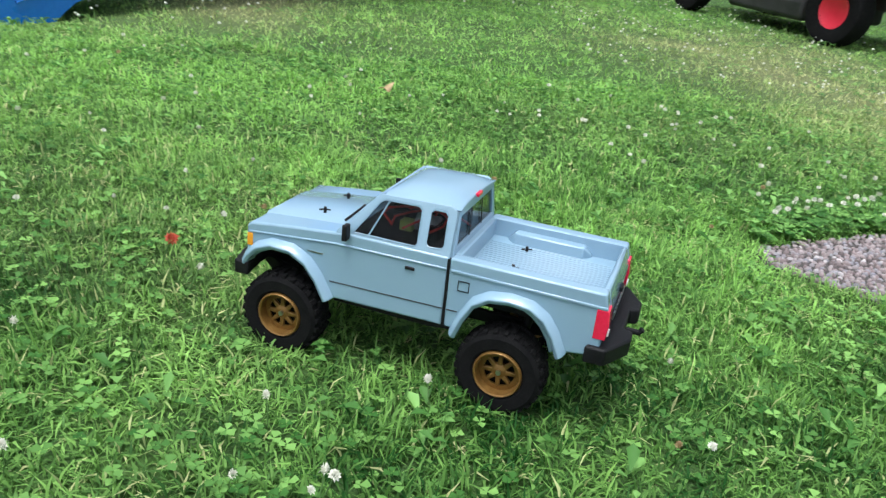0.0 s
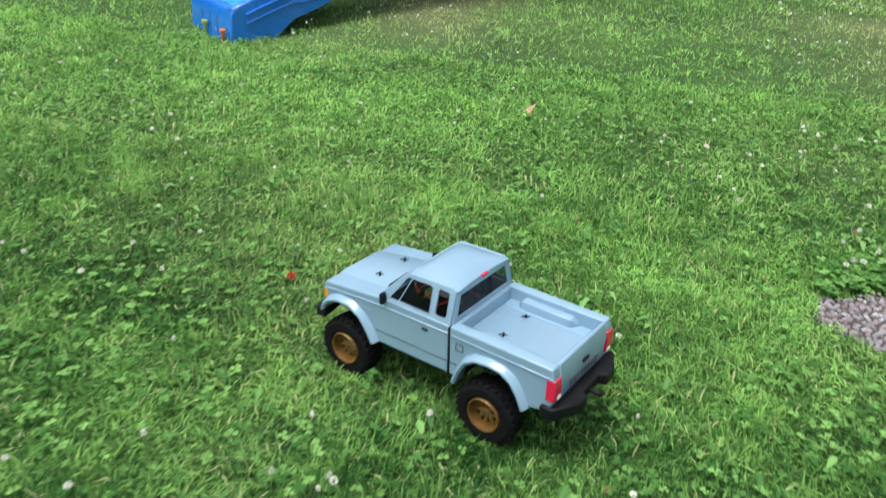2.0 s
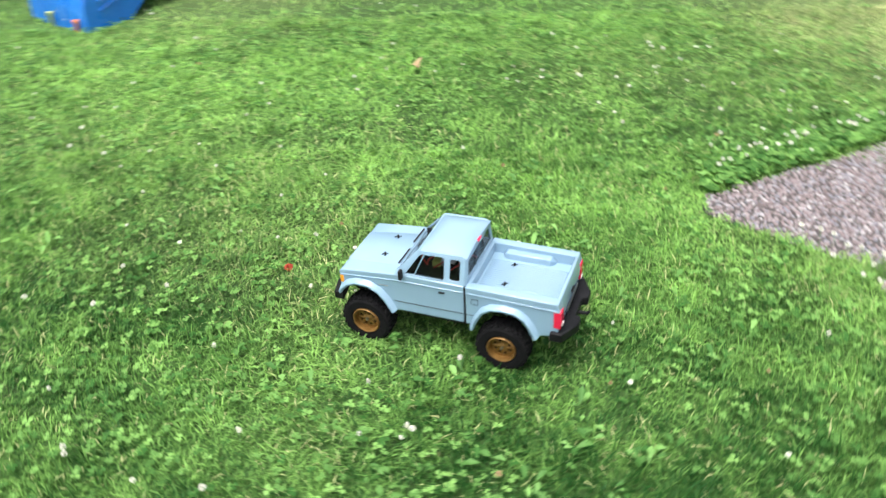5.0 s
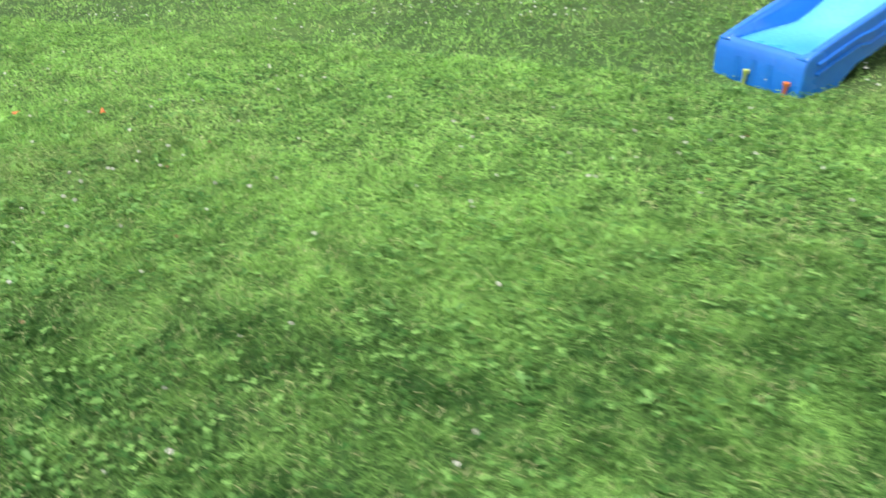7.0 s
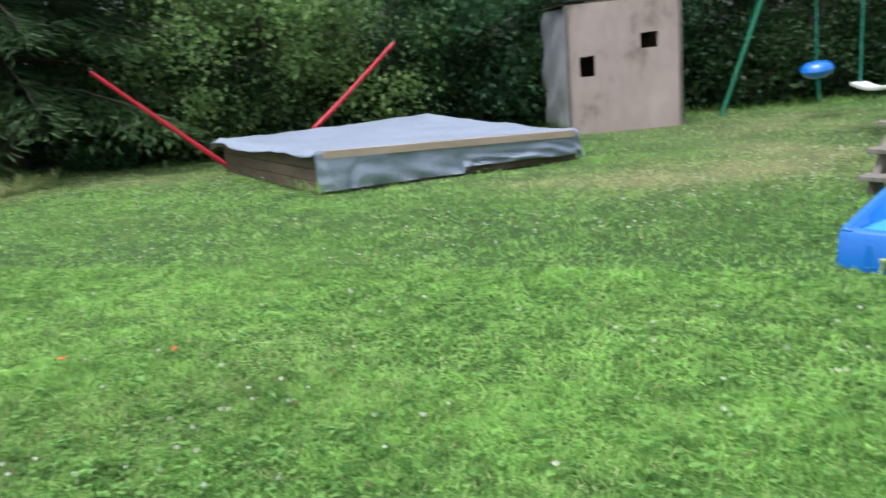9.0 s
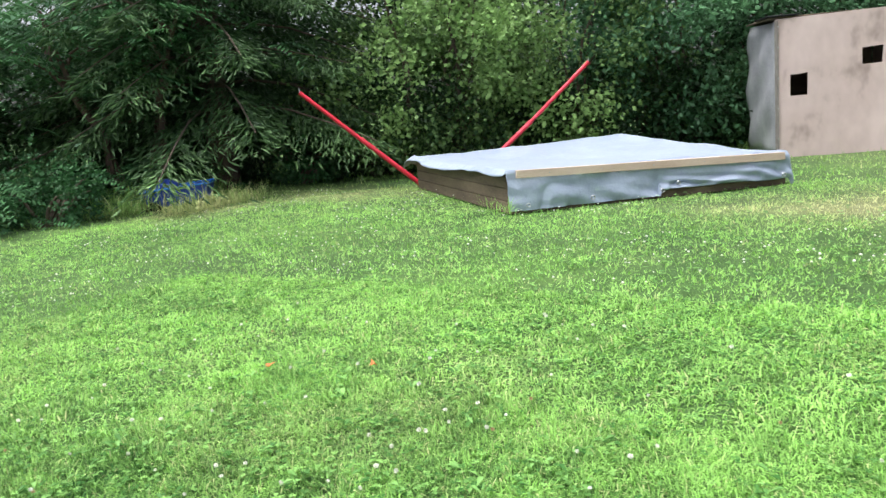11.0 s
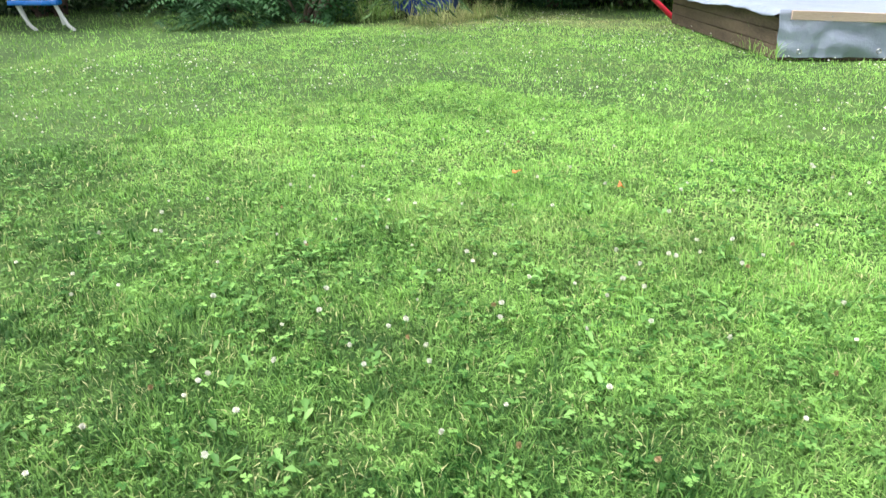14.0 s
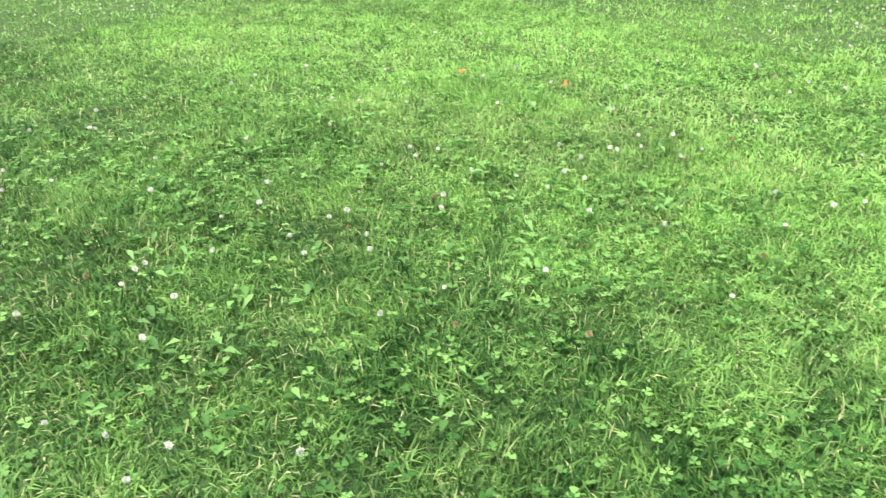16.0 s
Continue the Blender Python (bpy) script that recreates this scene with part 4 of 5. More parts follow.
def raised_bed():
    t = thing("sandpit_frame", "low square sandpit of dark weathered planks", "sandpit")
    for k in range(3):
        z0, z1 = 0.005 + 0.098 * k, 0.099 + 0.098 * k
        def zz(u, v, z):
            return z * bed_top(u, v) / 0.33
        for pts in (((0, 0), (lx, 0), (lx, 0.045), (0, 0.045)), ((0, 0.047), (0.045, 0.047), (0.045, ly), (0, ly)), ((lx - 0.045, 0.047), (lx, 0.047), (lx, ly), (lx - 0.045, ly)), ((0.047, ly - 0.045), (lx - 0.047, ly - 0.045), (lx - 0.047, ly), (0.047, ly))):
            part("plank", in_bed(loft([[(u, v, zz(u, v, z0)) for u, v in pts], [(u, v, zz(u, v, z1)) for u, v in pts]])), M["old_wood"], t, bevel=0.005)
    return t


raised_bed()


def drape():
    """The cover: a sheet over the frame, hanging down in folds in front and a little at the side."""
    nu, nv = 130, 60
    bm = bmesh.new()
    rows = []
    vs = np.concatenate([np.linspace(-0.30, -0.012, 22), np.linspace(0.0, ly + 0.10, nv)])
    us = np.concatenate([np.linspace(-0.10, -0.01, 5), np.linspace(0.01, lx - 0.01, nu), np.linspace(lx + 0.01, lx + 0.09, 4)])
    for v in vs:
        row = []
        for u in us:
            uu, vv = min(max(u, 0), lx), min(max(v, 0), ly)
            w = float(vnoise(np.array([u * 6.0]), np.array([v * 6.0]), 5)[0] - 0.5)
            w2 = float(vnoise(np.array([u * 2.1]), np.array([v * 2.3]), 9)[0] - 0.5)
            z = bed_top(uu, vv) + 0.008 + 0.012 * w + 0.025 * w2 - 0.03 * math.sin(math.pi * uu / lx) * math.sin(math.pi * min(vv / ly, 1))
            x, y = u, v
            if v < 0:  # hanging front
                drop = -v * (1.02 if u < 0.52 * lx else 0.78 - 0.12 * (u / lx))
                fold = math.sin(u * 11 + v * 9 + 14 * w2) * 0.5 + math.sin(u * 5 - v * 16 + 8 * w) * 0.6
                y = -0.014 - 0.026 * (-v / 0.3) ** 0.7 * (1 + fold * 0.8) - 0.02 * w
                y -= (0.005 * math.sin(9 * u + 21 * v + 20 * w2) + 0.005 * w) * min(-v / 0.1, 1)
                z = max(bed_top(uu, 0) + 0.004 - drop + 0.02 * w * (-v / 0.3), 0.03)
            if u < 0 and v >= 0:
                side = min(-u / 0.10, 1)
                z -= 0.055 * side * (0.7 + w) - (0.02 if v > 0.8 * ly else 0)
                x = -0.012 - 0.07 * side * (0.5 + 0.9 * (v / ly)) - 0.02 * w
            elif u < 0:
                x = -0.012 + 0.06 * (u + 0.01) - 0.01 * w
            if u > lx:
                z -= (u - lx) * 1.2
                x = lx + 0.012 + 0.25 * (u - lx)
            if v > ly:
                z -= (v - ly) * 0.9
            row.append(bm.verts.new((x, y, z)))
        rows.append(row)
    for r, q in zip(rows, rows[1:]):
        for i in range(len(r) - 1):
            bm.faces.new((r[i], r[i + 1], q[i + 1], q[i]))
    cover = thing("tarpaulin", "creased light grey tarpaulin spread over the sandpit", "tarpaulin")
    part("sheet", in_bed(bm), M["tarp"], cover, thick=0.004)
    for u, z in ((0.12, 0.07), (0.62, 0.075), (1.17, 0.07), (1.30, 0.115), (lx - 0.06, 0.09)):
        ring = [(u + 0.014 * math.cos(a), -0.062, z + 0.014 * math.sin(a)) for a in np.linspace(0, 2 * math.pi, 13)]
        part("eyelet", in_bed(tube(ring, 0.004, 6)), M["steel"], cover, "metal eyelet")
    t = thing("batten", "pale pine batten holding the tarpaulin to the sandpit", "batten")
    part("strip", in_bed(loft([[(u, -0.052, bed_top(u, 0) - 0.048), (u, -0.028, bed_top(u, 0) - 0.048), (u, -0.028, bed_top(u, 0) + 0.012), (u, -0.052, bed_top(u, 0) + 0.012)] for u in np.linspace(0.05, lx - 0.04, 8)])), M["new_wood"], t, bevel=0.003)
    for u in np.linspace(0.3, lx - 0.3, 5):
        part("nail", in_bed(tube([(u, -0.050, bed_top(u, 0) - 0.018), (u, -0.0545, bed_top(u, 0) - 0.018)], 0.005, 8)), M["steel"], t)


drape()


# ---- red hammock stand ----
def hammock_stand():
    t = thing("hammock_stand", "bright red steel hammock stand without its hammock behind the sandpit", "hammock stand", Matrix(((0.769, -0.639, 0, -7.6), (0.639, 0.769, 0, 7.4), (0, 0, 1, 0), (0, 0, 0, 1))))
    for pts in (((0.02, 0, 0.03), (-0.56, 0, 0.56), (-1.13, 0, 1.085)), ((0.62, 0, 0.03), (1.29, 0, 0.57), (1.965, 0, 1.145))):
        arm = part("arm", tube([pts[0], pts[1]], 0.026, 12), M["red_paint"], t)
        part("sleeve", tube([Vector(pts[1]) - (Vector(pts[2]) - Vector(pts[1])) * 0.1, pts[2]], 0.021, 12), M["red_paint"], arm)
        part("hook", tube([pts[2], Vector(pts[2]) + Vector((0, 0, 0.05))], 0.006, 6), M["steel"], arm)
    part("base_bar", tube([(0.0, 0, 0.03), (0.64, 0, 0.03)], 0.026, 12), M["red_paint"], t)
    part("foot_bar", tube([(0.60, -0.1, 0.025), (0.60, 0.32, 0.025)], 0.024, 12), M["red_paint"], t)
    return t


hammock_stand()


# ---- plywood playhouse ----
def playhouse():
    d = Vector((1.16, 0.50, 0)).normalized()
    m = Matrix(((d.x, -d.y, 0, -4.26), (d.y, d.x, 0, 9.0), (0, 0, 1, 0), (0, 0, 0, 1)))
    t = thing("playhouse", "weathered plywood playhouse wall with two square holes and water stains", "playhouse", m)
    w, h = 1.25, 1.38
    ob = part("front_board", panel([(0, 0), (w, 0.0), (w, h + 0.015), (0.0, h - 0.01)], ([(0.135, 0.615), (0.30, 0.615), (0.302, 0.835), (0.20, 0.822), (0.135, 0.825)], [(0.81, 0.865), (0.995, 0.87), (1.0, 1.035), (0.805, 1.025)]), lambda x, z: (x, 0, z)), M["plywood"], t, "pinkish weathered plywood", thick=0.016)
    part("edge_strip", box(-0.012, 0.022, -0.022, -0.0085, 0.0, h - 0.02), M["weathered"], t)
    part("edge_strip", box(w - 0.022, w + 0.012, -0.022, -0.0085, 0.0, h), M["weathered"], t)
    for z in (0.2, 0.5, 0.8, 1.1, 1.3):
        part("screw", tube([(0.02, -0.022, z), (0.02, -0.026, z)], 0.007, 8), M["steel"], t)
    # shade cloth over the side and back, boards on top
    bm = bmesh.new()
    rows = []
    for i in range(13):
        y = 0.01 + 0.95 * i / 12
        rows.append([bm.verts.new((-0.004 - 0.03 * (y - 0.01) - 0.022 * math.sin(math.pi * j / 12) * (1 + 0.5 * math.sin(y * 9)) * min(y * 6, 1) - 0.02 * math.sin(j * 1.3 + y * 7) * min(y * 6, 1), y, 0.01 + (h - 0.04) * j / 12)) for j in range(13)])
    for r, q in zip(rows, rows[1:]):
        for j in range(12):
            bm.faces.new((r[j], r[j + 1], q[j + 1], q[j]))
    part("side_cloth", bm, M["tarp_dark"], t, "grey cloth stretched over the side", thick=0.004)
    part("side_board", box(w - 0.012, w + 0.004, 0.02, 0.95, 0, h - 0.02), M["plywood"], t)
    part("back_board", box(0.01, w - 0.02, 0.94, 0.955, 0, h - 0.04), M["old_wood"], t)
    part("roof_board", box(-0.06, w * 0.98, 0.02, 1.0, h - 0.005, h + 0.012), M["old_wood"], t, bevel=0.004)
    part("roof_felt", box(-0.08, 0.22, -0.02, 0.5, h + 0.014, h + 0.03), M["black_plastic"], t, bevel=0.004)
    return t


playhouse()


# ---- blue tub, pool ladder, mower ----
def blue_tub():
    d = Vector((0.58, 0.44, 0)).normalized()
    m = Matrix(((d.x, -d.y, 0, -9.80), (d.y, d.x, 0, 6.08), (0, 0, 1, 0.03), (0, 0, 0, 1)))
    t = thing("toy_cart", "dark blue plastic toy cart half hidden in tall grass", "toy cart", m)
    part("tub", loft([[(-0.31, -0.16, 0.0), (0.31, -0.16, 0.0), (0.31, 0.16, 0.0), (-0.31, 0.16, 0.0)], [(-0.34, -0.20, 0.17), (0.34, -0.20, 0.21), (0.34, 0.20, 0.21), (-0.34, 0.20, 0.17)]]), M["blue_dark"], t, bevel=0.02, seg=3)
    for y in (-0.205, 0.205):
        part("rim", tube([(-0.36, y, 0.175), (0.36, y, 0.215)], 0.014, 8), M["blue_plastic"], t)
    for x, z in ((-0.355, 0.175), (0.355, 0.215)):
        part("rim", tube([(x, -0.2, z), (x, 0.2, z)], 0.014, 8), M["blue_plastic"], t)
    part("lump", tube([(-0.12, 0, 0.16), (-0.12, 0, 0.235), (-0.12, 0, 0.27), (-0.12, 0, 0.285)], [0.13, 0.12, 0.08, 0.03], 16), M["blue_dark"], t)
    for x in (-0.25, 0.25):
        for y in (-0.18, 0.18):
            part("wheel", tube([(x, y - 0.02, -0.02), (x, y + 0.02, -0.02)], 0.08, 18), M["black_plastic"], t)
    for x in np.linspace(-0.3, 0.3, 5):
        part("moulded_rib", box(x - 0.012, x + 0.012, -0.196, -0.165, 0.02, 0.16), M["blue_dark"], t)
    return t


blue_tub()


def pool_ladder():
    r = Vector((0.737, 0.675, 0))
    m = Matrix(((r.x, -r.y, 0, -11.55), (r.y, r.x, 0, 2.86), (0, 0, 1, 0), (0, 0, 0, 1)))
    t = thing("pool_ladder", "white tubular ladder with blue plastic treads standing on the lawn", "ladder", m)
    lean = -0.46
    for x0, y0 in ((0, 0), (-0.40, 0)):
        part("rail", tube([(x0 + 0.09, y0, 0.0), (x0 + 0.03, y0, 0.05), (x0 - 0.02, y0, 0.14)] + [(x0 - 0.02 + lean * (z - 0.14), y0, z) for z in (0.5, 1.0, 1.6)], 0.019, 10), M["white_paint"], t)
    for x0, y0 in ((-0.36, 0.55), (-0.76, 0.55)):
        part("rail", tube([(x0 + 0.02, y0, 0.0), (x0, y0, 0.1), (x0 - 0.12, y0 - 0.1, 0.6), (x0 - 0.3, y0 - 0.3, 1.6)], 0.017, 10), M["white_paint"], t)
    tread = None
    for k in range(4):
        z = 0.27 + 0.36 * k
        mm = pose(-0.22 + lean * (z - 0.14), 0.0, z)
        tread = again("tread", tread, t, mm) if tread else part("tread", box(-0.26, 0.26, -0.06, 0.06, -0.025, 0.025), M["blue_plastic"], t, "blue plastic tread", m=mm, bevel=0.015, seg=3)
    return t


pool_ladder()


def ride_on_mower():
    d = Vector((1.55 - 2.10, 6.83 - 5.62, 0)).normalized()
    m = Matrix(((d.x, -d.y, 0, 2.12), (d.y, d.x, 0, 5.62), (0, 0, 1, 0), (0, 0, 0, 1)))
    t = thing("ride_on_mower", "black ride-on mower with red wheel rims parked on dry grass", "lawn mower", m)
    prof = [(0.10, -0.05), (0.16, -0.075), (0.20, -0.07), (0.215, -0.04), (0.215, 0.04), (0.20, 0.07), (0.16, 0.075), (0.10, 0.05)]
    tyre = rim = None
    for x, y, k in ((0, 0.0, 1), (0, -0.85, 1), (1.33, 0.03, 0.86), (1.33, -0.80, 0.86)):
        w = new("wheel")
        w.parent = t
        w.matrix_basis = pose(x, y, 0.215 * k) @ Matrix.Diagonal((k, k, k, 1))
        tyre = again("tyre", tyre, w, Matrix()) if tyre else part("tyre", lathe(prof, 32), M["rubber"], w)
        rim = again("rim", rim, w, Matrix()) if rim else part("rim", lathe([(0.001, -0.03), (0.06, -0.03), (0.11, -0.055), (0.125, -0.05), (0.125, 0.05), (0.11, 0.055), (0.06, 0.03), (0.001, 0.03)], 28), M["red_paint"], w, "red wheel rim")
    part("mower_deck", prism([(0.30, -0.80), (1.0, -0.80), (1.08, -0.60), (1.08, -0.25), (1.0, -0.02), (0.30, -0.02)], 0.10, 0.24, axis="z"), M["mower_body"], t, bevel=0.03, seg=3)
    part("chassis", box(-0.15, 1.45, -0.62, -0.22, 0.24, 0.36), M["mower_body"], t, bevel=0.02)
    part("hood", loft([[(x, -0.66, 0.36), (x, -0.18, 0.36), (x, -0.22, z), (x, -0.62, z)] for x, z in ((0.75, 0.74), (1.2, 0.72), (1.55, 0.58))]), M["red_paint"], t, bevel=0.05, seg=3)
    part("fender", loft([[(x, -0.95, z), (x, 0.10, z), (x, 0.10, z + 0.03), (x, -0.95, z + 0.03)] for x, z in ((-0.3, 0.40), (-0.1, 0.50), (0.25, 0.50), (0.4, 0.36))]), M["red_paint"], t, bevel=0.02)
    part("seat", box(-0.15, 0.25, -0.62, -0.22, 0.53, 0.63), M["black_plastic"], t, bevel=0.04, seg=3)
    part("seat_back", box(-0.2, -0.1, -0.62, -0.22, 0.60, 0.92), M["black_plastic"], t, bevel=0.04, seg=3)
    part("steering_wheel", tube([(0.68 + 0.05 * math.cos(a), -0.42 + 0.17 * math.sin(a), 0.86 + 0.15 * math.cos(a)) for a in np.linspace(0, 2 * math.pi, 25)], 0.015, 8), M["black_plastic"], t)
    part("steering_column", tube([(0.8, -0.42, 0.6), (0.68, -0.42, 0.86)], 0.02, 8), M["black_plastic"], t)
    return t


ride_on_mower()


# ---- shrubs and trees ----
def leaf_cloud(p, aim, size, wide, seed_tone, spread=0.9, droop=0.3):
    """Folded leaves at places p, turned about the directions aim."""
    n = len(p)
    d = aim + rng.normal(0, spread, (n, 3)) - np.array([0, 0, droop])
    d /= np.linalg.norm(d, axis=1)[:, None] + 1e-6
    r = rng.normal(0, 1, (n, 3))
    s = np.cross(d, r)
    s /= np.linalg.norm(s, axis=1)[:, None] + 1e-6
    u = np.cross(s, d)
    L = (size * rng.uniform(0.6, 1.25, n))[:, None]
    mid = p + d * L * 0.5 + u * L * 0.10
    co = np.stack([p, mid + s * L * wide, p + d * L, mid - s * L * wide], 1)
    return co.reshape(-1, 3), np.repeat(np.clip(seed_tone, 0, 1), 4)


def leaf_mesh(name, co, tone, mat_, dry=None):
    n = len(co) // 4
    tris = (np.array([[0, 1, 2], [0, 2, 3]])[None] + (np.arange(n) * 4)[:, None, None]).reshape(-1, 3)
    return mesh_arrays(name, co, tris, mat_, {"tone": tone, "dry": np.zeros(len(co)) if dry is None else dry})


def limb(start, end, r0, r1, wob=0.12, n=7):
    a, b = Vector(start), Vector(end)
    pts = []
    for i in range(n):
        f = i / (n - 1)
        pts.append(a.lerp(b, f) + Vector((random.uniform(-wob, wob), random.uniform(-wob, wob), 0)) * math.sin(math.pi * f) * (b - a).length * 0.3 + Vector((0, 0, 0.12 * math.sin(math.pi * f))))
    return pts, [r0 + (r1 - r0) * i / (n - 1) for i in range(n)]


def shrub(name, label, x, y, rx, ry, h, n, size, mat_, wide=0.32, clumps=70, low=0.05, stems=5, tone=(0.1, 0.7), bark="bark", category="shrub"):
    """A shrub: stems and limbs, and a crown of many leaf clumps with gaps and an uneven outline."""
    t = thing(name, label, category, pose(x, y, 0))
    c = rng.normal(0, 1, (clumps, 3))
    c /= np.linalg.norm(c, axis=1)[:, None]
    rad = rng.uniform(0.45, 1.0, clumps) ** 0.6
    mid = h * 0.5
    cz = mid + c[:, 2] * rad * h * 0.5
    squeeze = np.clip(0.9 + 0.3 * cz / h, 0, 1) * np.where(cz > h * 0.72, np.clip(1.25 - 0.75 * (cz / h - 0.72) / 0.28, 0.3, 1), 1)
    centres = np.stack([c[:, 0] * rad * rx * squeeze * 1.15, c[:, 1] * rad * ry * squeeze * 1.15, np.maximum(cz * 1.04 - 0.06 * h, low * h + 0.1)], 1)
    for k in range(stems):
        bm = bmesh.new()
        a = 2 * math.pi * k / stems + random.uniform(-0.4, 0.4)
        foot = (0.16 * math.cos(a) * rx, 0.16 * math.sin(a) * ry, -0.05)
        for j in range(4):
            tgt = centres[random.randrange(clumps)]
            pts, rs = limb(foot, tgt * np.array([0.9, 0.9, 0.95]), 0.035 if j == 0 else 0.022, 0.006)
            tube(pts, rs, 6, bm)
        part("stem", bm, M[bark], t)
    per = n // clumps
    ci = np.repeat(np.arange(clumps), per)
    off = rng.normal(0, 1, (len(ci), 3)) * np.array([0.21 * rx / 1.2, 0.21 * ry / 1.2, 0.17]) * rng.uniform(0.6, 1.2, clumps)[ci][:, None]
    p = centres[ci] + off
    p[:, 2] = np.maximum(p[:, 2], 0.04 + 0.1 * rng.random(len(p)))
    aim = p - np.array([0, 0, mid * 0.7])
    aim /= np.linalg.norm(aim, axis=1)[:, None] + 1e-6
    tn = tone[0] + (tone[1] - tone[0]) * (0.68 * rng.random(clumps)[ci] + 0.32 * rng.random(len(p)))
    co, tt = leaf_cloud(p, aim * 0.8, size, wide, tn)
    ob = new("crown", leaf_mesh("crown", co, tt, M[mat_]))
    ob.parent = t
    return t


LIGHT = "dense light green flowering shrub in the boundary hedge"
BLUE = "dense blue-green broad-leaved shrub in the boundary hedge"
DARK = "dense dark green shrub in the boundary hedge"
shrub("shrub", LIGHT, -8.35, 9.0, 1.35, 1.1, 3.3, 21000, 0.070, "hedge_light", 0.36, 80, tone=(0.05, 0.95))
shrub("shrub", LIGHT, -7.0, 10.0, 1.3, 1.1, 3.6, 19000, 0.070, "hedge_light", 0.36, 80, tone=(0.05, 0.95))
shrub("shrub", BLUE, -5.75, 10.7, 1.4, 1.15, 3.6, 19000, 0.090, "hedge_blue", 0.24, 75, tone=(0.05, 0.9))
shrub("shrub", BLUE, -4.55, 11.6, 1.3, 1.1, 3.7, 18000, 0.090, "hedge_blue", 0.24, 75, tone=(0.05, 0.9))
for x, y, h in ((-3.2, 12.2, 3.6), (-1.8, 12.6, 3.4), (-0.3, 13.2, 3.6), (1.4, 14.0, 3.4), (3.2, 14.6, 3.4)):
    shrub("shrub", DARK, x, y, 1.3, 1.0, h, 8000, 0.08, "hedge_dark", 0.3, 80)
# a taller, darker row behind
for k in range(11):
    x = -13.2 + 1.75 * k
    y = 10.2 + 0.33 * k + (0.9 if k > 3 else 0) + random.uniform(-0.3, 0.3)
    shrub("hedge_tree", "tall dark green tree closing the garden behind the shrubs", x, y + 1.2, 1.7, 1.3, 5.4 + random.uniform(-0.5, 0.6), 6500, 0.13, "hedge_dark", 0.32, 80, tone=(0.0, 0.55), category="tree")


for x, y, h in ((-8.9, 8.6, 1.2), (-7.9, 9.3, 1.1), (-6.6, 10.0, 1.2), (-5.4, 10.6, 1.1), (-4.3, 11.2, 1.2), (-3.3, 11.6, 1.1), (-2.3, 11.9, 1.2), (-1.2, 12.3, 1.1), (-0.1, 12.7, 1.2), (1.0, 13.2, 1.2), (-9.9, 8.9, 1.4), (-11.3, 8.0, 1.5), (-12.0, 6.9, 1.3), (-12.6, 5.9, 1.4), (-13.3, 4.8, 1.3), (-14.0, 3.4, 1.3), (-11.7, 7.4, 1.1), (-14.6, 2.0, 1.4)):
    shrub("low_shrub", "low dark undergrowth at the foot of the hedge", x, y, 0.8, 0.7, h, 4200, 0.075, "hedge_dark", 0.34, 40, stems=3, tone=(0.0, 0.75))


def spruce(x, y, h, reach, low, n_whorl, label):
    t = thing("spruce_tree", label, "tree", pose(x, y, 0))
    part("trunk", tube([(0, 0, -0.1), (0.02, 0, h * 0.3), (0, 0.02, h * 0.65), (0, 0, h)], [0.19, 0.15, 0.09, 0.02], 14), M["bark"], t)
    bm = bmesh.new()
    ps, aims = [], []
    for w in range(n_whorl):
        z = low + (h - low) * (w / n_whorl) ** 1.05
        L = reach * (1 - 0.85 * (z - low) / (h - low)) * random.uniform(0.85, 1.1)
        for b in range(7):
            a = 2 * math.pi * (b + random.uniform(-0.3, 0.3)) / 7 + w * 0.45
            dr = random.uniform(0.25, 0.42)
            pts = [(math.cos(a) * L * f, math.sin(a) * L * f, z + 0.10 * L * f - dr * L * f * f + 0.10 * L * max(f - 0.75, 0)) for f in (0, 0.25, 0.5, 0.75, 1.0)]
            tube(pts, [0.022, 0.018, 0.013, 0.009, 0.004], 5, bm)
            m = int(720 * L / reach) + 110
            f = rng.uniform(0.12, 1.0, m) ** 0.8
            px, py = np.cos(a) * L * f, np.sin(a) * L * f
            pz = z + 0.10 * L * f - dr * L * f * f + 0.10 * L * np.maximum(f - 0.75, 0)
            sd = rng.normal(0, 1, m) * 0.20 * L * (0.35 + 0.65 * (1 - f)) * 0.9
            hang = -np.abs(rng.normal(0, 0.10, m)) * (0.4 + 0.6 * f) - np.abs(sd) * 0.35
            ps.append(np.stack([px - np.sin(a) * sd, py + np.cos(a) * sd, pz + hang], 1))
            aims.append(np.stack([np.cos(a) * 0.7 - np.sin(a) * np.sign(sd) * 0.8, np.sin(a) * 0.7 + np.cos(a) * np.sign(sd) * 0.8, np.full(m, -0.45)], 1))
    part("bough_skeleton", bm, M["bark"], t)
    p, aim = np.concatenate(ps), np.concatenate(aims)
    # tone rises with distance from the trunk, so inner needles are darker
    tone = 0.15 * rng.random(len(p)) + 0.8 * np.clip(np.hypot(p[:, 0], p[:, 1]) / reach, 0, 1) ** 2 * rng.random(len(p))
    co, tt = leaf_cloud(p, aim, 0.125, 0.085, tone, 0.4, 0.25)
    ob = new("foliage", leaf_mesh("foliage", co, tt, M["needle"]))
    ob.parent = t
    return t


spruce(-10.6, 7.5, 8.5, 2.5, 1.0, 20, "tall dark spruce with drooping feathery boughs at the lawn's edge")
spruce(-13.2, 8.6, 9.0, 2.6, 1.3, 16, "tall dark spruce standing deep in shade behind the shrubs")


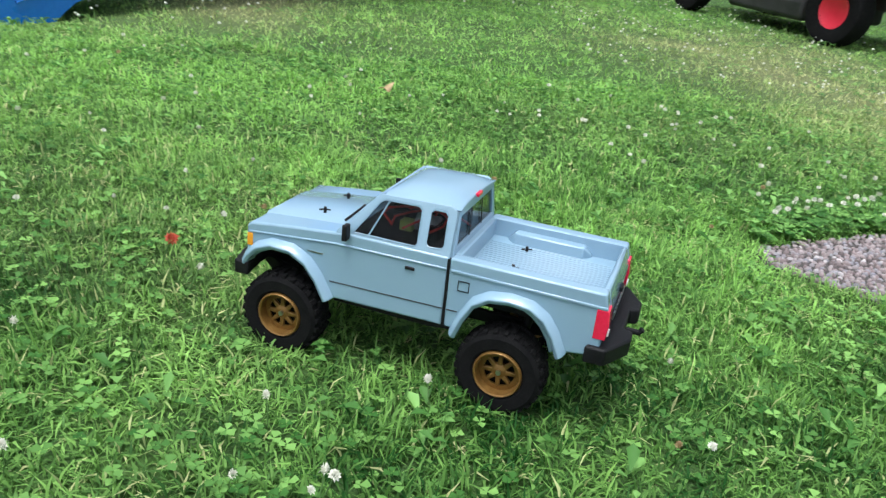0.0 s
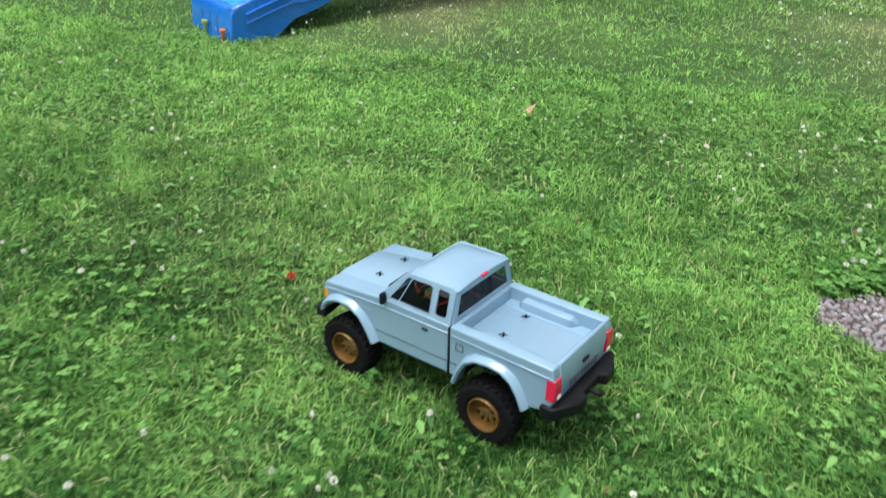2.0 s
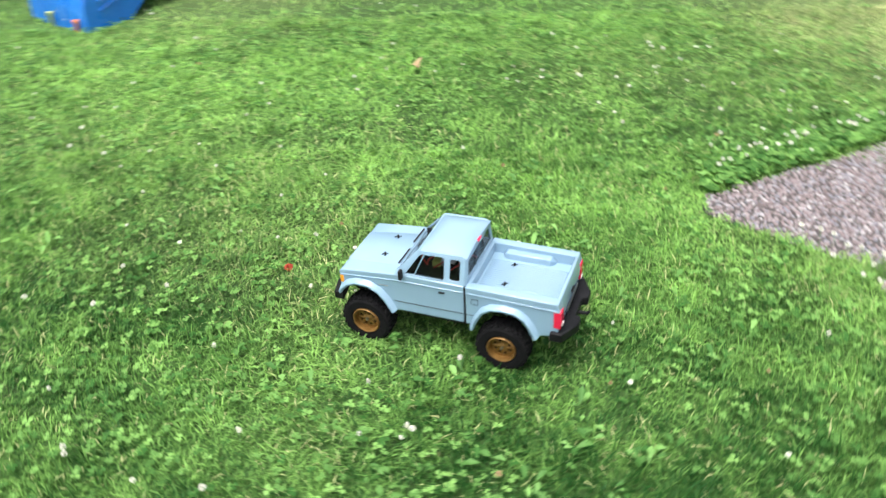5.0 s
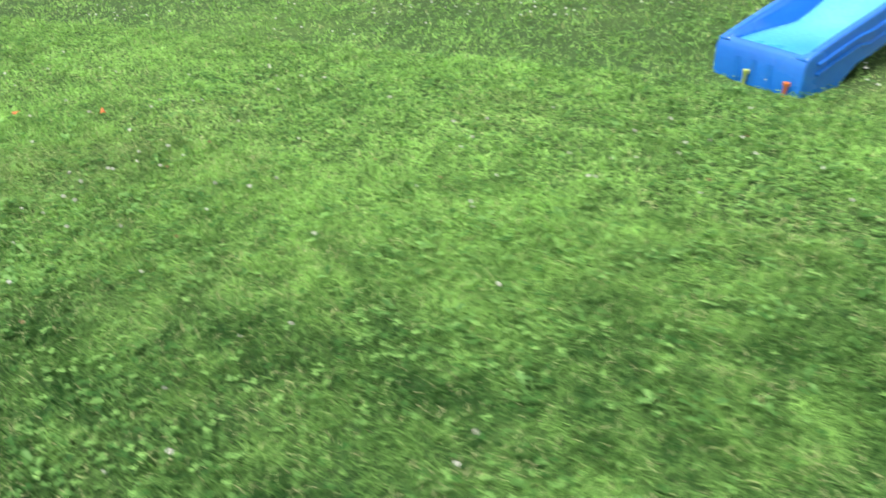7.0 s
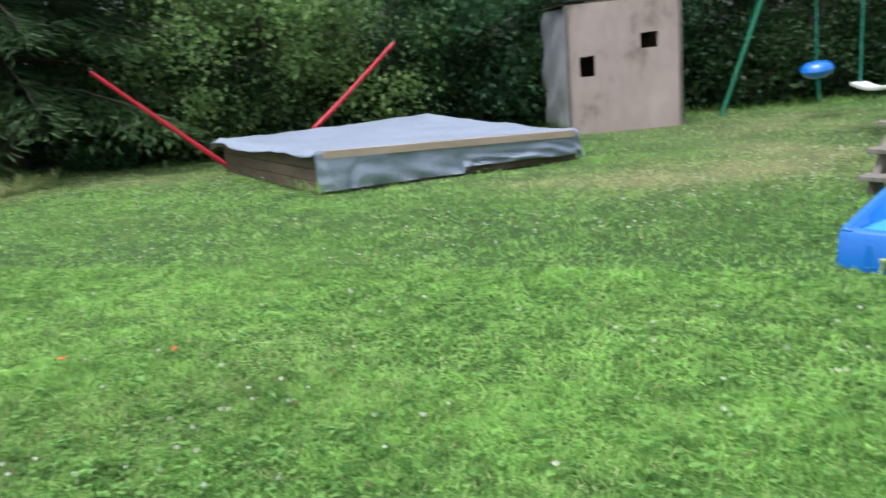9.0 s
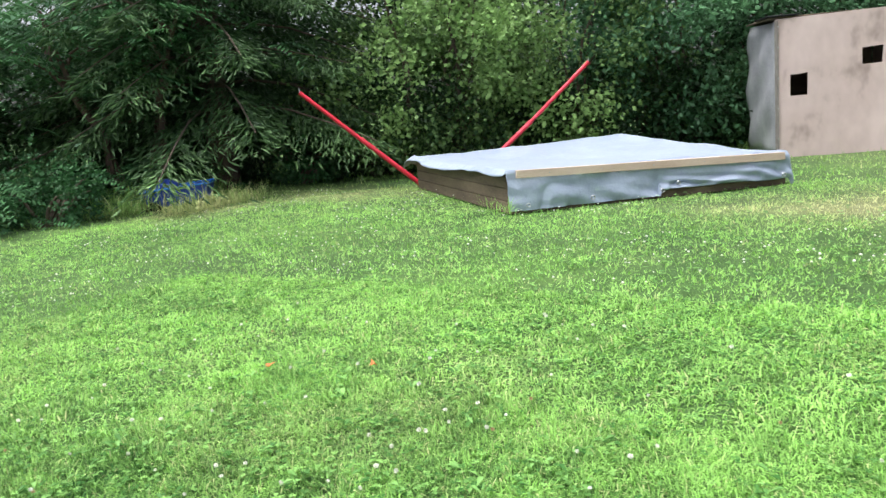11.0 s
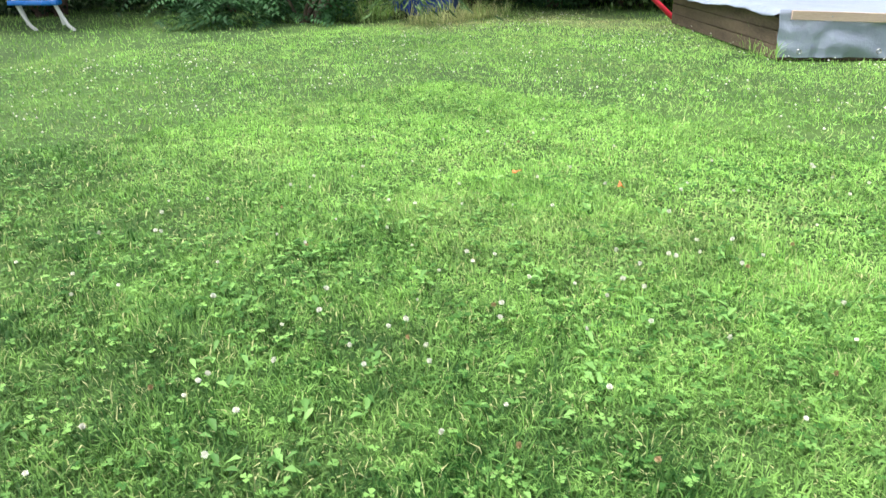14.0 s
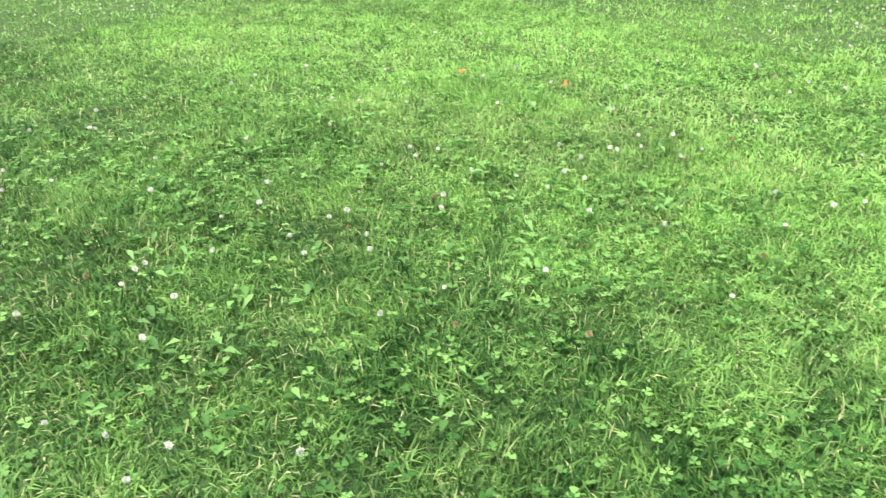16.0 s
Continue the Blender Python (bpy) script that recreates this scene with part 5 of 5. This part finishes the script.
def fronds(p, az, length, pairs, tone, droop):
    """Pinnate leaves: pairs of leaflets along an arching stalk."""
    co_all, t_all = [], []
    n = len(p)
    dirv = np.stack([np.cos(az), np.sin(az), np.zeros(n)], 1)
    sd = np.stack([-np.sin(az), np.cos(az), np.zeros(n)], 1)
    up = np.array([0, 0, 1.0])
    for k in range(pairs):
        f = (k + 1) / pairs
        at = p + dirv * (length * f)[:, None] + up * (length * (0.28 * f - droop * f * f))[:, None]
        for s in (-1, 1):
            d = sd * s * 0.85 + dirv * 0.5 - up * (0.25 + 0.3 * rng.random(n))[:, None]
            d /= np.linalg.norm(d, axis=1)[:, None]
            L = (length * 0.27 * (1 - 0.5 * abs(f - 0.45)))[:, None]
            w = np.cross(d, up)
            w /= np.linalg.norm(w, axis=1)[:, None]
            mid = at + d * L * 0.45
            co_all.append(np.stack([at, mid + w * L * 0.15 + up * L * 0.03, at + d * L, mid - w * L * 0.15 + up * L * 0.03], 1))
            t_all.append(tone)
    return np.concatenate(co_all).reshape(-1, 3), np.repeat(np.concatenate(t_all), 4)


def sumac(x, y, stems, n, label, low=0.9, high=2.1, spread=1.5):
    """A small many-stemmed tree with long feathered leaves."""
    t = thing("sumac_tree", label, "tree", pose(x, y, 0))
    tips = []
    for k in range(stems):
        a = 2 * math.pi * k / stems + random.uniform(-0.5, 0.5)
        top = (math.cos(a) * spread * random.uniform(0.3, 0.8), math.sin(a) * spread * random.uniform(0.3, 0.8), random.uniform(high * 0.85, high * 1.1))
        pts, rs = limb((0.12 * math.cos(a), 0.12 * math.sin(a), -0.05), top, 0.055, 0.018, 0.14)
        bm = tube(pts, rs, 8)
        for j in (3, 4, 5):
            b = Vector(pts[j])
            e = b + Vector((random.uniform(-0.8, 0.8), random.uniform(-0.8, 0.8), random.uniform(0.1, 0.6)))
            q, r = limb(b, e, 0.022, 0.007)
            tube(q, r, 6, bm)
            tips.append(e)
        part("trunk", bm, M["bark_red"], t)
        tips.append(Vector(top))
    pick = np.array([tips[i % len(tips)] for i in range(n)])
    p = pick + rng.normal(0, 0.32, (n, 3)) * np.array([1.2, 1.2, 0.6])
    p[:, 2] = np.maximum(p[:, 2], low)
    co, tt = fronds(p, rng.uniform(0, 2 * np.pi, n), rng.uniform(0.38, 0.62, n), 10, 0.1 + 0.8 * rng.random(n), 0.75)
    ob = new("foliage", leaf_mesh("foliage", co, tt, M["frond"]))
    ob.parent = t
    return t


sumac(-10.75, 6.3, 4, 330, "many-stemmed sumac with reddish trunks and drooping feathered leaves")
sumac(-12.2, 4.9, 3, 300, "leaning sumac with feathered green leaves over the lawn", 0.8, 2.0)
sumac(-13.4, 3.3, 4, 340, "sumac with feathered leaves above the white ladder", 0.7, 1.9, 1.6)
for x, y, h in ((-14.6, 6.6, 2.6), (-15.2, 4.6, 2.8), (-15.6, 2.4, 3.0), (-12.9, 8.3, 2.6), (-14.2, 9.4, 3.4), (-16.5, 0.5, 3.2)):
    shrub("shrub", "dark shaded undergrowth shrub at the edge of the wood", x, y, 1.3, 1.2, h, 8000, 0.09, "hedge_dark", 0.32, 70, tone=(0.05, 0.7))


def undergrowth(name, label, pts, n, length, spread):
    t = thing(name, label, "plant", pose(*pts[0], 0))
    pick = np.array([(*pts[i % len(pts)], 0.0) for i in range(n)]) - np.array([*pts[0], 0.0])
    p = pick + np.stack([rng.normal(0, spread, n), rng.normal(0, spread, n), rng.uniform(0.05, 0.5, n)], 1)
    co, tt = fronds(p, rng.uniform(0, 2 * np.pi, n), length * rng.uniform(0.7, 1.2, n), 9, 0.05 + 0.8 * rng.random(n), 0.6)
    ob = new("foliage", leaf_mesh("foliage", co, tt, M["frond"]))
    ob.parent = t


undergrowth("fern_clump", "dark green feathered seedlings at the edge of the lawn", [(-10.75, 3.95), (-11.1, 4.3), (-10.7, 4.4)], 130, 0.42, 0.28)
undergrowth("fern_clump", "feathered sumac seedlings round the trunks", [(-10.7, 5.2), (-10.6, 5.7), (-11.3, 5.4)], 130, 0.36, 0.3)
undergrowth("fern_clump", "feathered seedlings behind the blue cart", [(-10.6, 6.7), (-10.9, 7.1)], 90, 0.40, 0.3)
for x, y in ((-9.6, 7.9), (-10.3, 4.9)):
    shrub("low_shrub", "low leafy bramble at the edge of the lawn", x, y, 0.5, 0.45, 0.6, 1800, 0.05, "frond", 0.36, 26, stems=3)
# tall rough grass round the cart and by the sandpit corner
blades("tall_grass", "tall yellowing grass left unmown at the lawn's edge", 4600, (-10.7, -9.0, 5.2, 6.9), 0.28, 0.008, True, lambda x, y: vnoise(x * 2.5, y * 2.5, 8) > 0.42, 0.5, up=-0.35)
blades("tall_grass", "tufts of long grass against the sandpit planks", 700, (-6.5, -5.45, 5.35, 6.35), 0.20, 0.006, True, lambda x, y: np.abs((x + 5.57) * 0.766 + (y - 5.57) * 0.643 + 0.06) < 0.06, 0.4)
blades("edge_grass", "rough grass under the hedge", 16000, (-9.5, 0.5, 7.3, 12.6), 0.13, 0.012, False, lambda x, y: np.abs(y - (11.0 + 0.42 * (x + 4))) < 0.9, 0.6)


# ---- pebble slabs ----
slab = thing("pebble_slabs", "exposed pebble concrete slabs overgrown at the edge by grass", "paving", kind="structure")
bm = prism([(0.39, 1.92), (0.39, 1.985), (1.33, 2.455), (1.0, 1.655), (0.75, 1.655)], -0.05, 0.004, axis="z")
part("slab", prism([(0.73, 1.2), (0.80, 1.2), (0.98, 1.622), (0.73, 1.622)], -0.05, 0.006, axis="z"), M["mortar"], slab)
part("slab", bm, M["mortar"], slab)
g = 0.0128
px, py = np.meshgrid(np.arange(0.38, 1.4, g), np.arange(1.15, 2.5, g * 0.87))
px = px + (np.arange(px.shape[0]) % 2)[:, None] * g / 2
px, py = px.ravel() + rng.normal(0, 0.003, px.size), py.ravel() + rng.normal(0, 0.003, py.size)
k = paved(px, py) & ~((py > 1.622) & (py < 1.655))
px, py = px[k], py[k]
n = len(px)
ra, rb, az = rng.uniform(0.0042, 0.0084, n), rng.uniform(0.0036, 0.0062, n), rng.uniform(0, np.pi, n)
hz = rng.uniform(0.003, 0.006, n)
ring = np.arange(7) * 2 * np.pi / 7
co = []
for f, zf in ((1.0, -0.15), (0.92, 0.45), (0.55, 0.92)):
    lx_, ly_ = np.cos(ring)[None] * ra[:, None] * f, np.sin(ring)[None] * rb[:, None] * f
    co.append(np.stack([px[:, None] + lx_ * np.cos(az)[:, None] - ly_ * np.sin(az)[:, None], py[:, None] + lx_ * np.sin(az)[:, None] + ly_ * np.cos(az)[:, None], np.broadcast_to(0.005 + hz[:, None] * zf, lx_.shape)], 2))
co.append(np.stack([px, py, 0.005 + hz], 1)[:, None])
co = np.concatenate(co, 1)
tr = []
for j in range(7):
    q = (j + 1) % 7
    tr += [(j, q, 7 + q), (j, 7 + q, 7 + j), (7 + j, 7 + q, 14 + q), (7 + j, 14 + q, 14 + j), (14 + j, 14 + q, 21)]
tris = (np.array(tr)[None] + (np.arange(n) * 22)[:, None, None]).reshape(-1, 3)
pb = new("pebbles", mesh_arrays("pebbles", co.reshape(-1, 3), tris, M["pebble"], None, True))
tagged(pb, "small pinkish grey pebbles set in the slabs", "pebbles", kind="stuff")


# ---- flowers and fallen leaves ----
def clover_head(name, mat_):
    bm = bmesh.new()
    tube([(0, 0, -0.045), (0.003, 0.001, -0.02), (0, 0, 0)], 0.0009, 4, bm)
    stem = finish(bm, M["stem"], "stalk")
    bm = bmesh.new()
    r = random.Random(3)
    for i in range(34):
        f = (i + 0.5) / 34
        th, ph = math.acos(1 - 1.75 * f), i * 2.4
        d = Vector((math.sin(th) * math.cos(ph), math.sin(th) * math.sin(ph), math.cos(th)))
        s = d.orthogonal().normalized()
        a, L = d * 0.0025, 0.0075 * r.uniform(0.8, 1.1)
        v = [bm.verts.new(q) for q in (a, d * L * 0.6 + s * 0.0016 + Vector((0, 0, 0.0045)), d * L + Vector((0, 0, 0.004)), d * L * 0.6 - s * 0.0016 + Vector((0, 0, 0.0045)))]
        bm.faces.new(v)
    return stem, finish(bm, mat_, name, False)


def flower(name, label, category, x, y, z, k, meshes, group):
    t = thing(name, label, category, pose(x, y, z, random.uniform(-18, 18), random.uniform(-18, 18), random.uniform(0, 360)) @ Matrix.Scale(k, 4), group)
    for nm, me in zip(("stalk", "head"), meshes):
        ob = new(nm, me)
        ob.parent = t


white_head, brown_head, red_head = clover_head("head", M["petal"]), clover_head("head", M["petal_brown"]), clover_head("head", M["petal_red"])
made = 0
while made < 300:
    x, y = random.uniform(-5.4, 1.2), random.uniform(0.3, 3.2)
    xa, ya = np.array([x]), np.array([y])
    if not clear(xa, ya)[0] or float(vnoise(xa * 1.2, ya * 1.2, 77)[0]) < random.uniform(0.15, 0.6):
        continue
    brown = random.random() < 0.11
    flower("clover_flower", "withered brown clover flower in the lawn" if brown else "small white clover flower in the lawn", "flower", x, y, float(rise(xa, ya)[0]) + random.uniform(0.038, 0.056), random.uniform(0.6, 1.05), brown_head if brown else white_head, "clover flowers in the lawn")
    made += 1
# the clover crowding along the slab edge and at known spots
for x, y in ((0.46, 2.10), (0.50, 2.13), (0.55, 2.15), (0.62, 2.19), (0.70, 2.22), (0.59, 1.79), (0.63, 1.77), (0.655, 1.75), (0.67, 1.70), (0.70, 1.69), (0.74, 1.66), (0.76, 1.68), (0.70, 1.62), (0.69, 1.56), (0.66, 1.58), (0.71, 1.49), (0.72, 1.45), (0.62, 1.66), (0.51, 1.38), (-0.27, 1.306), (-0.37, 1.122), (-0.36, 1.115), (0.227, 2.37), (-1.12, 1.49), (-0.69, 1.11), (-1.37, 2.21), (-1.23, 2.22), (-2.49, 1.72), (-2.455, 2.375), (-2.56, 2.52), (-4.43, 1.15), (-4.04, 1.34), (-3.92, 1.70), (-4.0, 1.92), (-5.58, 2.16), (-3.07, 1.78), (-4.01, 1.81), (-3.98, 1.92), (-2.73, 2.10)):
    flower("clover_flower", "small white clover flower in the lawn", "flower", x, y, 0.052, 1.0, white_head, "clover flowers in the lawn")
flower("clover_flower", "single red clover flower in the lawn", "flower", -0.69, 1.618, 0.055, 1.6, red_head, "")
for _ in range(34):
    x = random.uniform(0.45, 1.4)
    flower("clover_flower", "white clover flower at the overgrown slab edge", "flower", x, 2.09 + 0.5 * (x - 0.45) + abs(random.gauss(0, 0.09)), random.uniform(0.046, 0.06), random.uniform(0.75, 1.15), white_head, "clover flowers in the lawn")
for _ in range(22):
    flower("clover_flower", "small white clover flower in the lawn", "flower", random.gauss(0.35, 0.35), random.gauss(2.85, 0.2), random.uniform(0.044, 0.056), random.uniform(0.7, 1.05), white_head, "clover flowers in the lawn")
# far ones, joined
x, y = scatter(3000, -9, 2.5, 0.2, 7)
k = clear(x, y) & outside_near(x, y) & (vnoise(x * 1.2, y * 1.2, 77) > 0.42)
x, y = x[k], y[k]
n = len(x)
off = np.array([(0, 0, 0.009), (0.009, 0, 0), (0, 0.009, 0), (-0.009, 0, 0), (0, -0.009, 0), (0, 0, -0.006)])
co = np.stack([x, y, rise(x, y) + 0.043], 1)[:, None] + off[None] * rng.uniform(0.4, 0.95, n)[:, None, None]
tr = np.array([(0, 1, 2), (0, 2, 3), (0, 3, 4), (0, 4, 1), (5, 2, 1), (5, 3, 2), (5, 4, 3), (5, 1, 4)])
fl = new("clover_flowers", mesh_arrays("clover_flowers", co.reshape(-1, 3), (tr[None] + (np.arange(n) * 6)[:, None, None]).reshape(-1, 3), M["petal"]))
tagged(fl, "small white clover flowers scattered further off in the lawn", "flower", kind="stuff")


def fallen_leaf(x, y, s, mat_, label, turn):
    bm = bmesh.new()
    n = 9
    pts = []
    for i in range(n):
        a = 2 * math.pi * i / n
        r = s * (0.8 + 0.3 * math.cos(3 * a)) * (1.25 if i == 0 else 1)
        pts.append(bm.verts.new((r * math.cos(a), 0.7 * r * math.sin(a), 0.25 * s * math.cos(2 * a))))
    c = bm.verts.new((0, 0, -0.1 * s))
    for i in range(n):
        bm.faces.new((c, pts[i], pts[(i + 1) % n]))
    ob = part("fallen_leaf", bm, mat_, None, m=pose(x, y, 0.045, 10, -8, turn), thick=0.0008)
    tagged(ob, label, "leaf")


fallen_leaf(-4.835, 2.23, 0.020, M["orange_leaf"], "orange fallen leaf lying in the grass", 20)
fallen_leaf(-4.468, 2.35, 0.020, M["orange_leaf"], "orange fallen leaf lying in the grass", 140)
fallen_leaf(-0.452, 2.886, 0.030, M["petal_brown"], "dry brown leaf caught in the grass", 60)
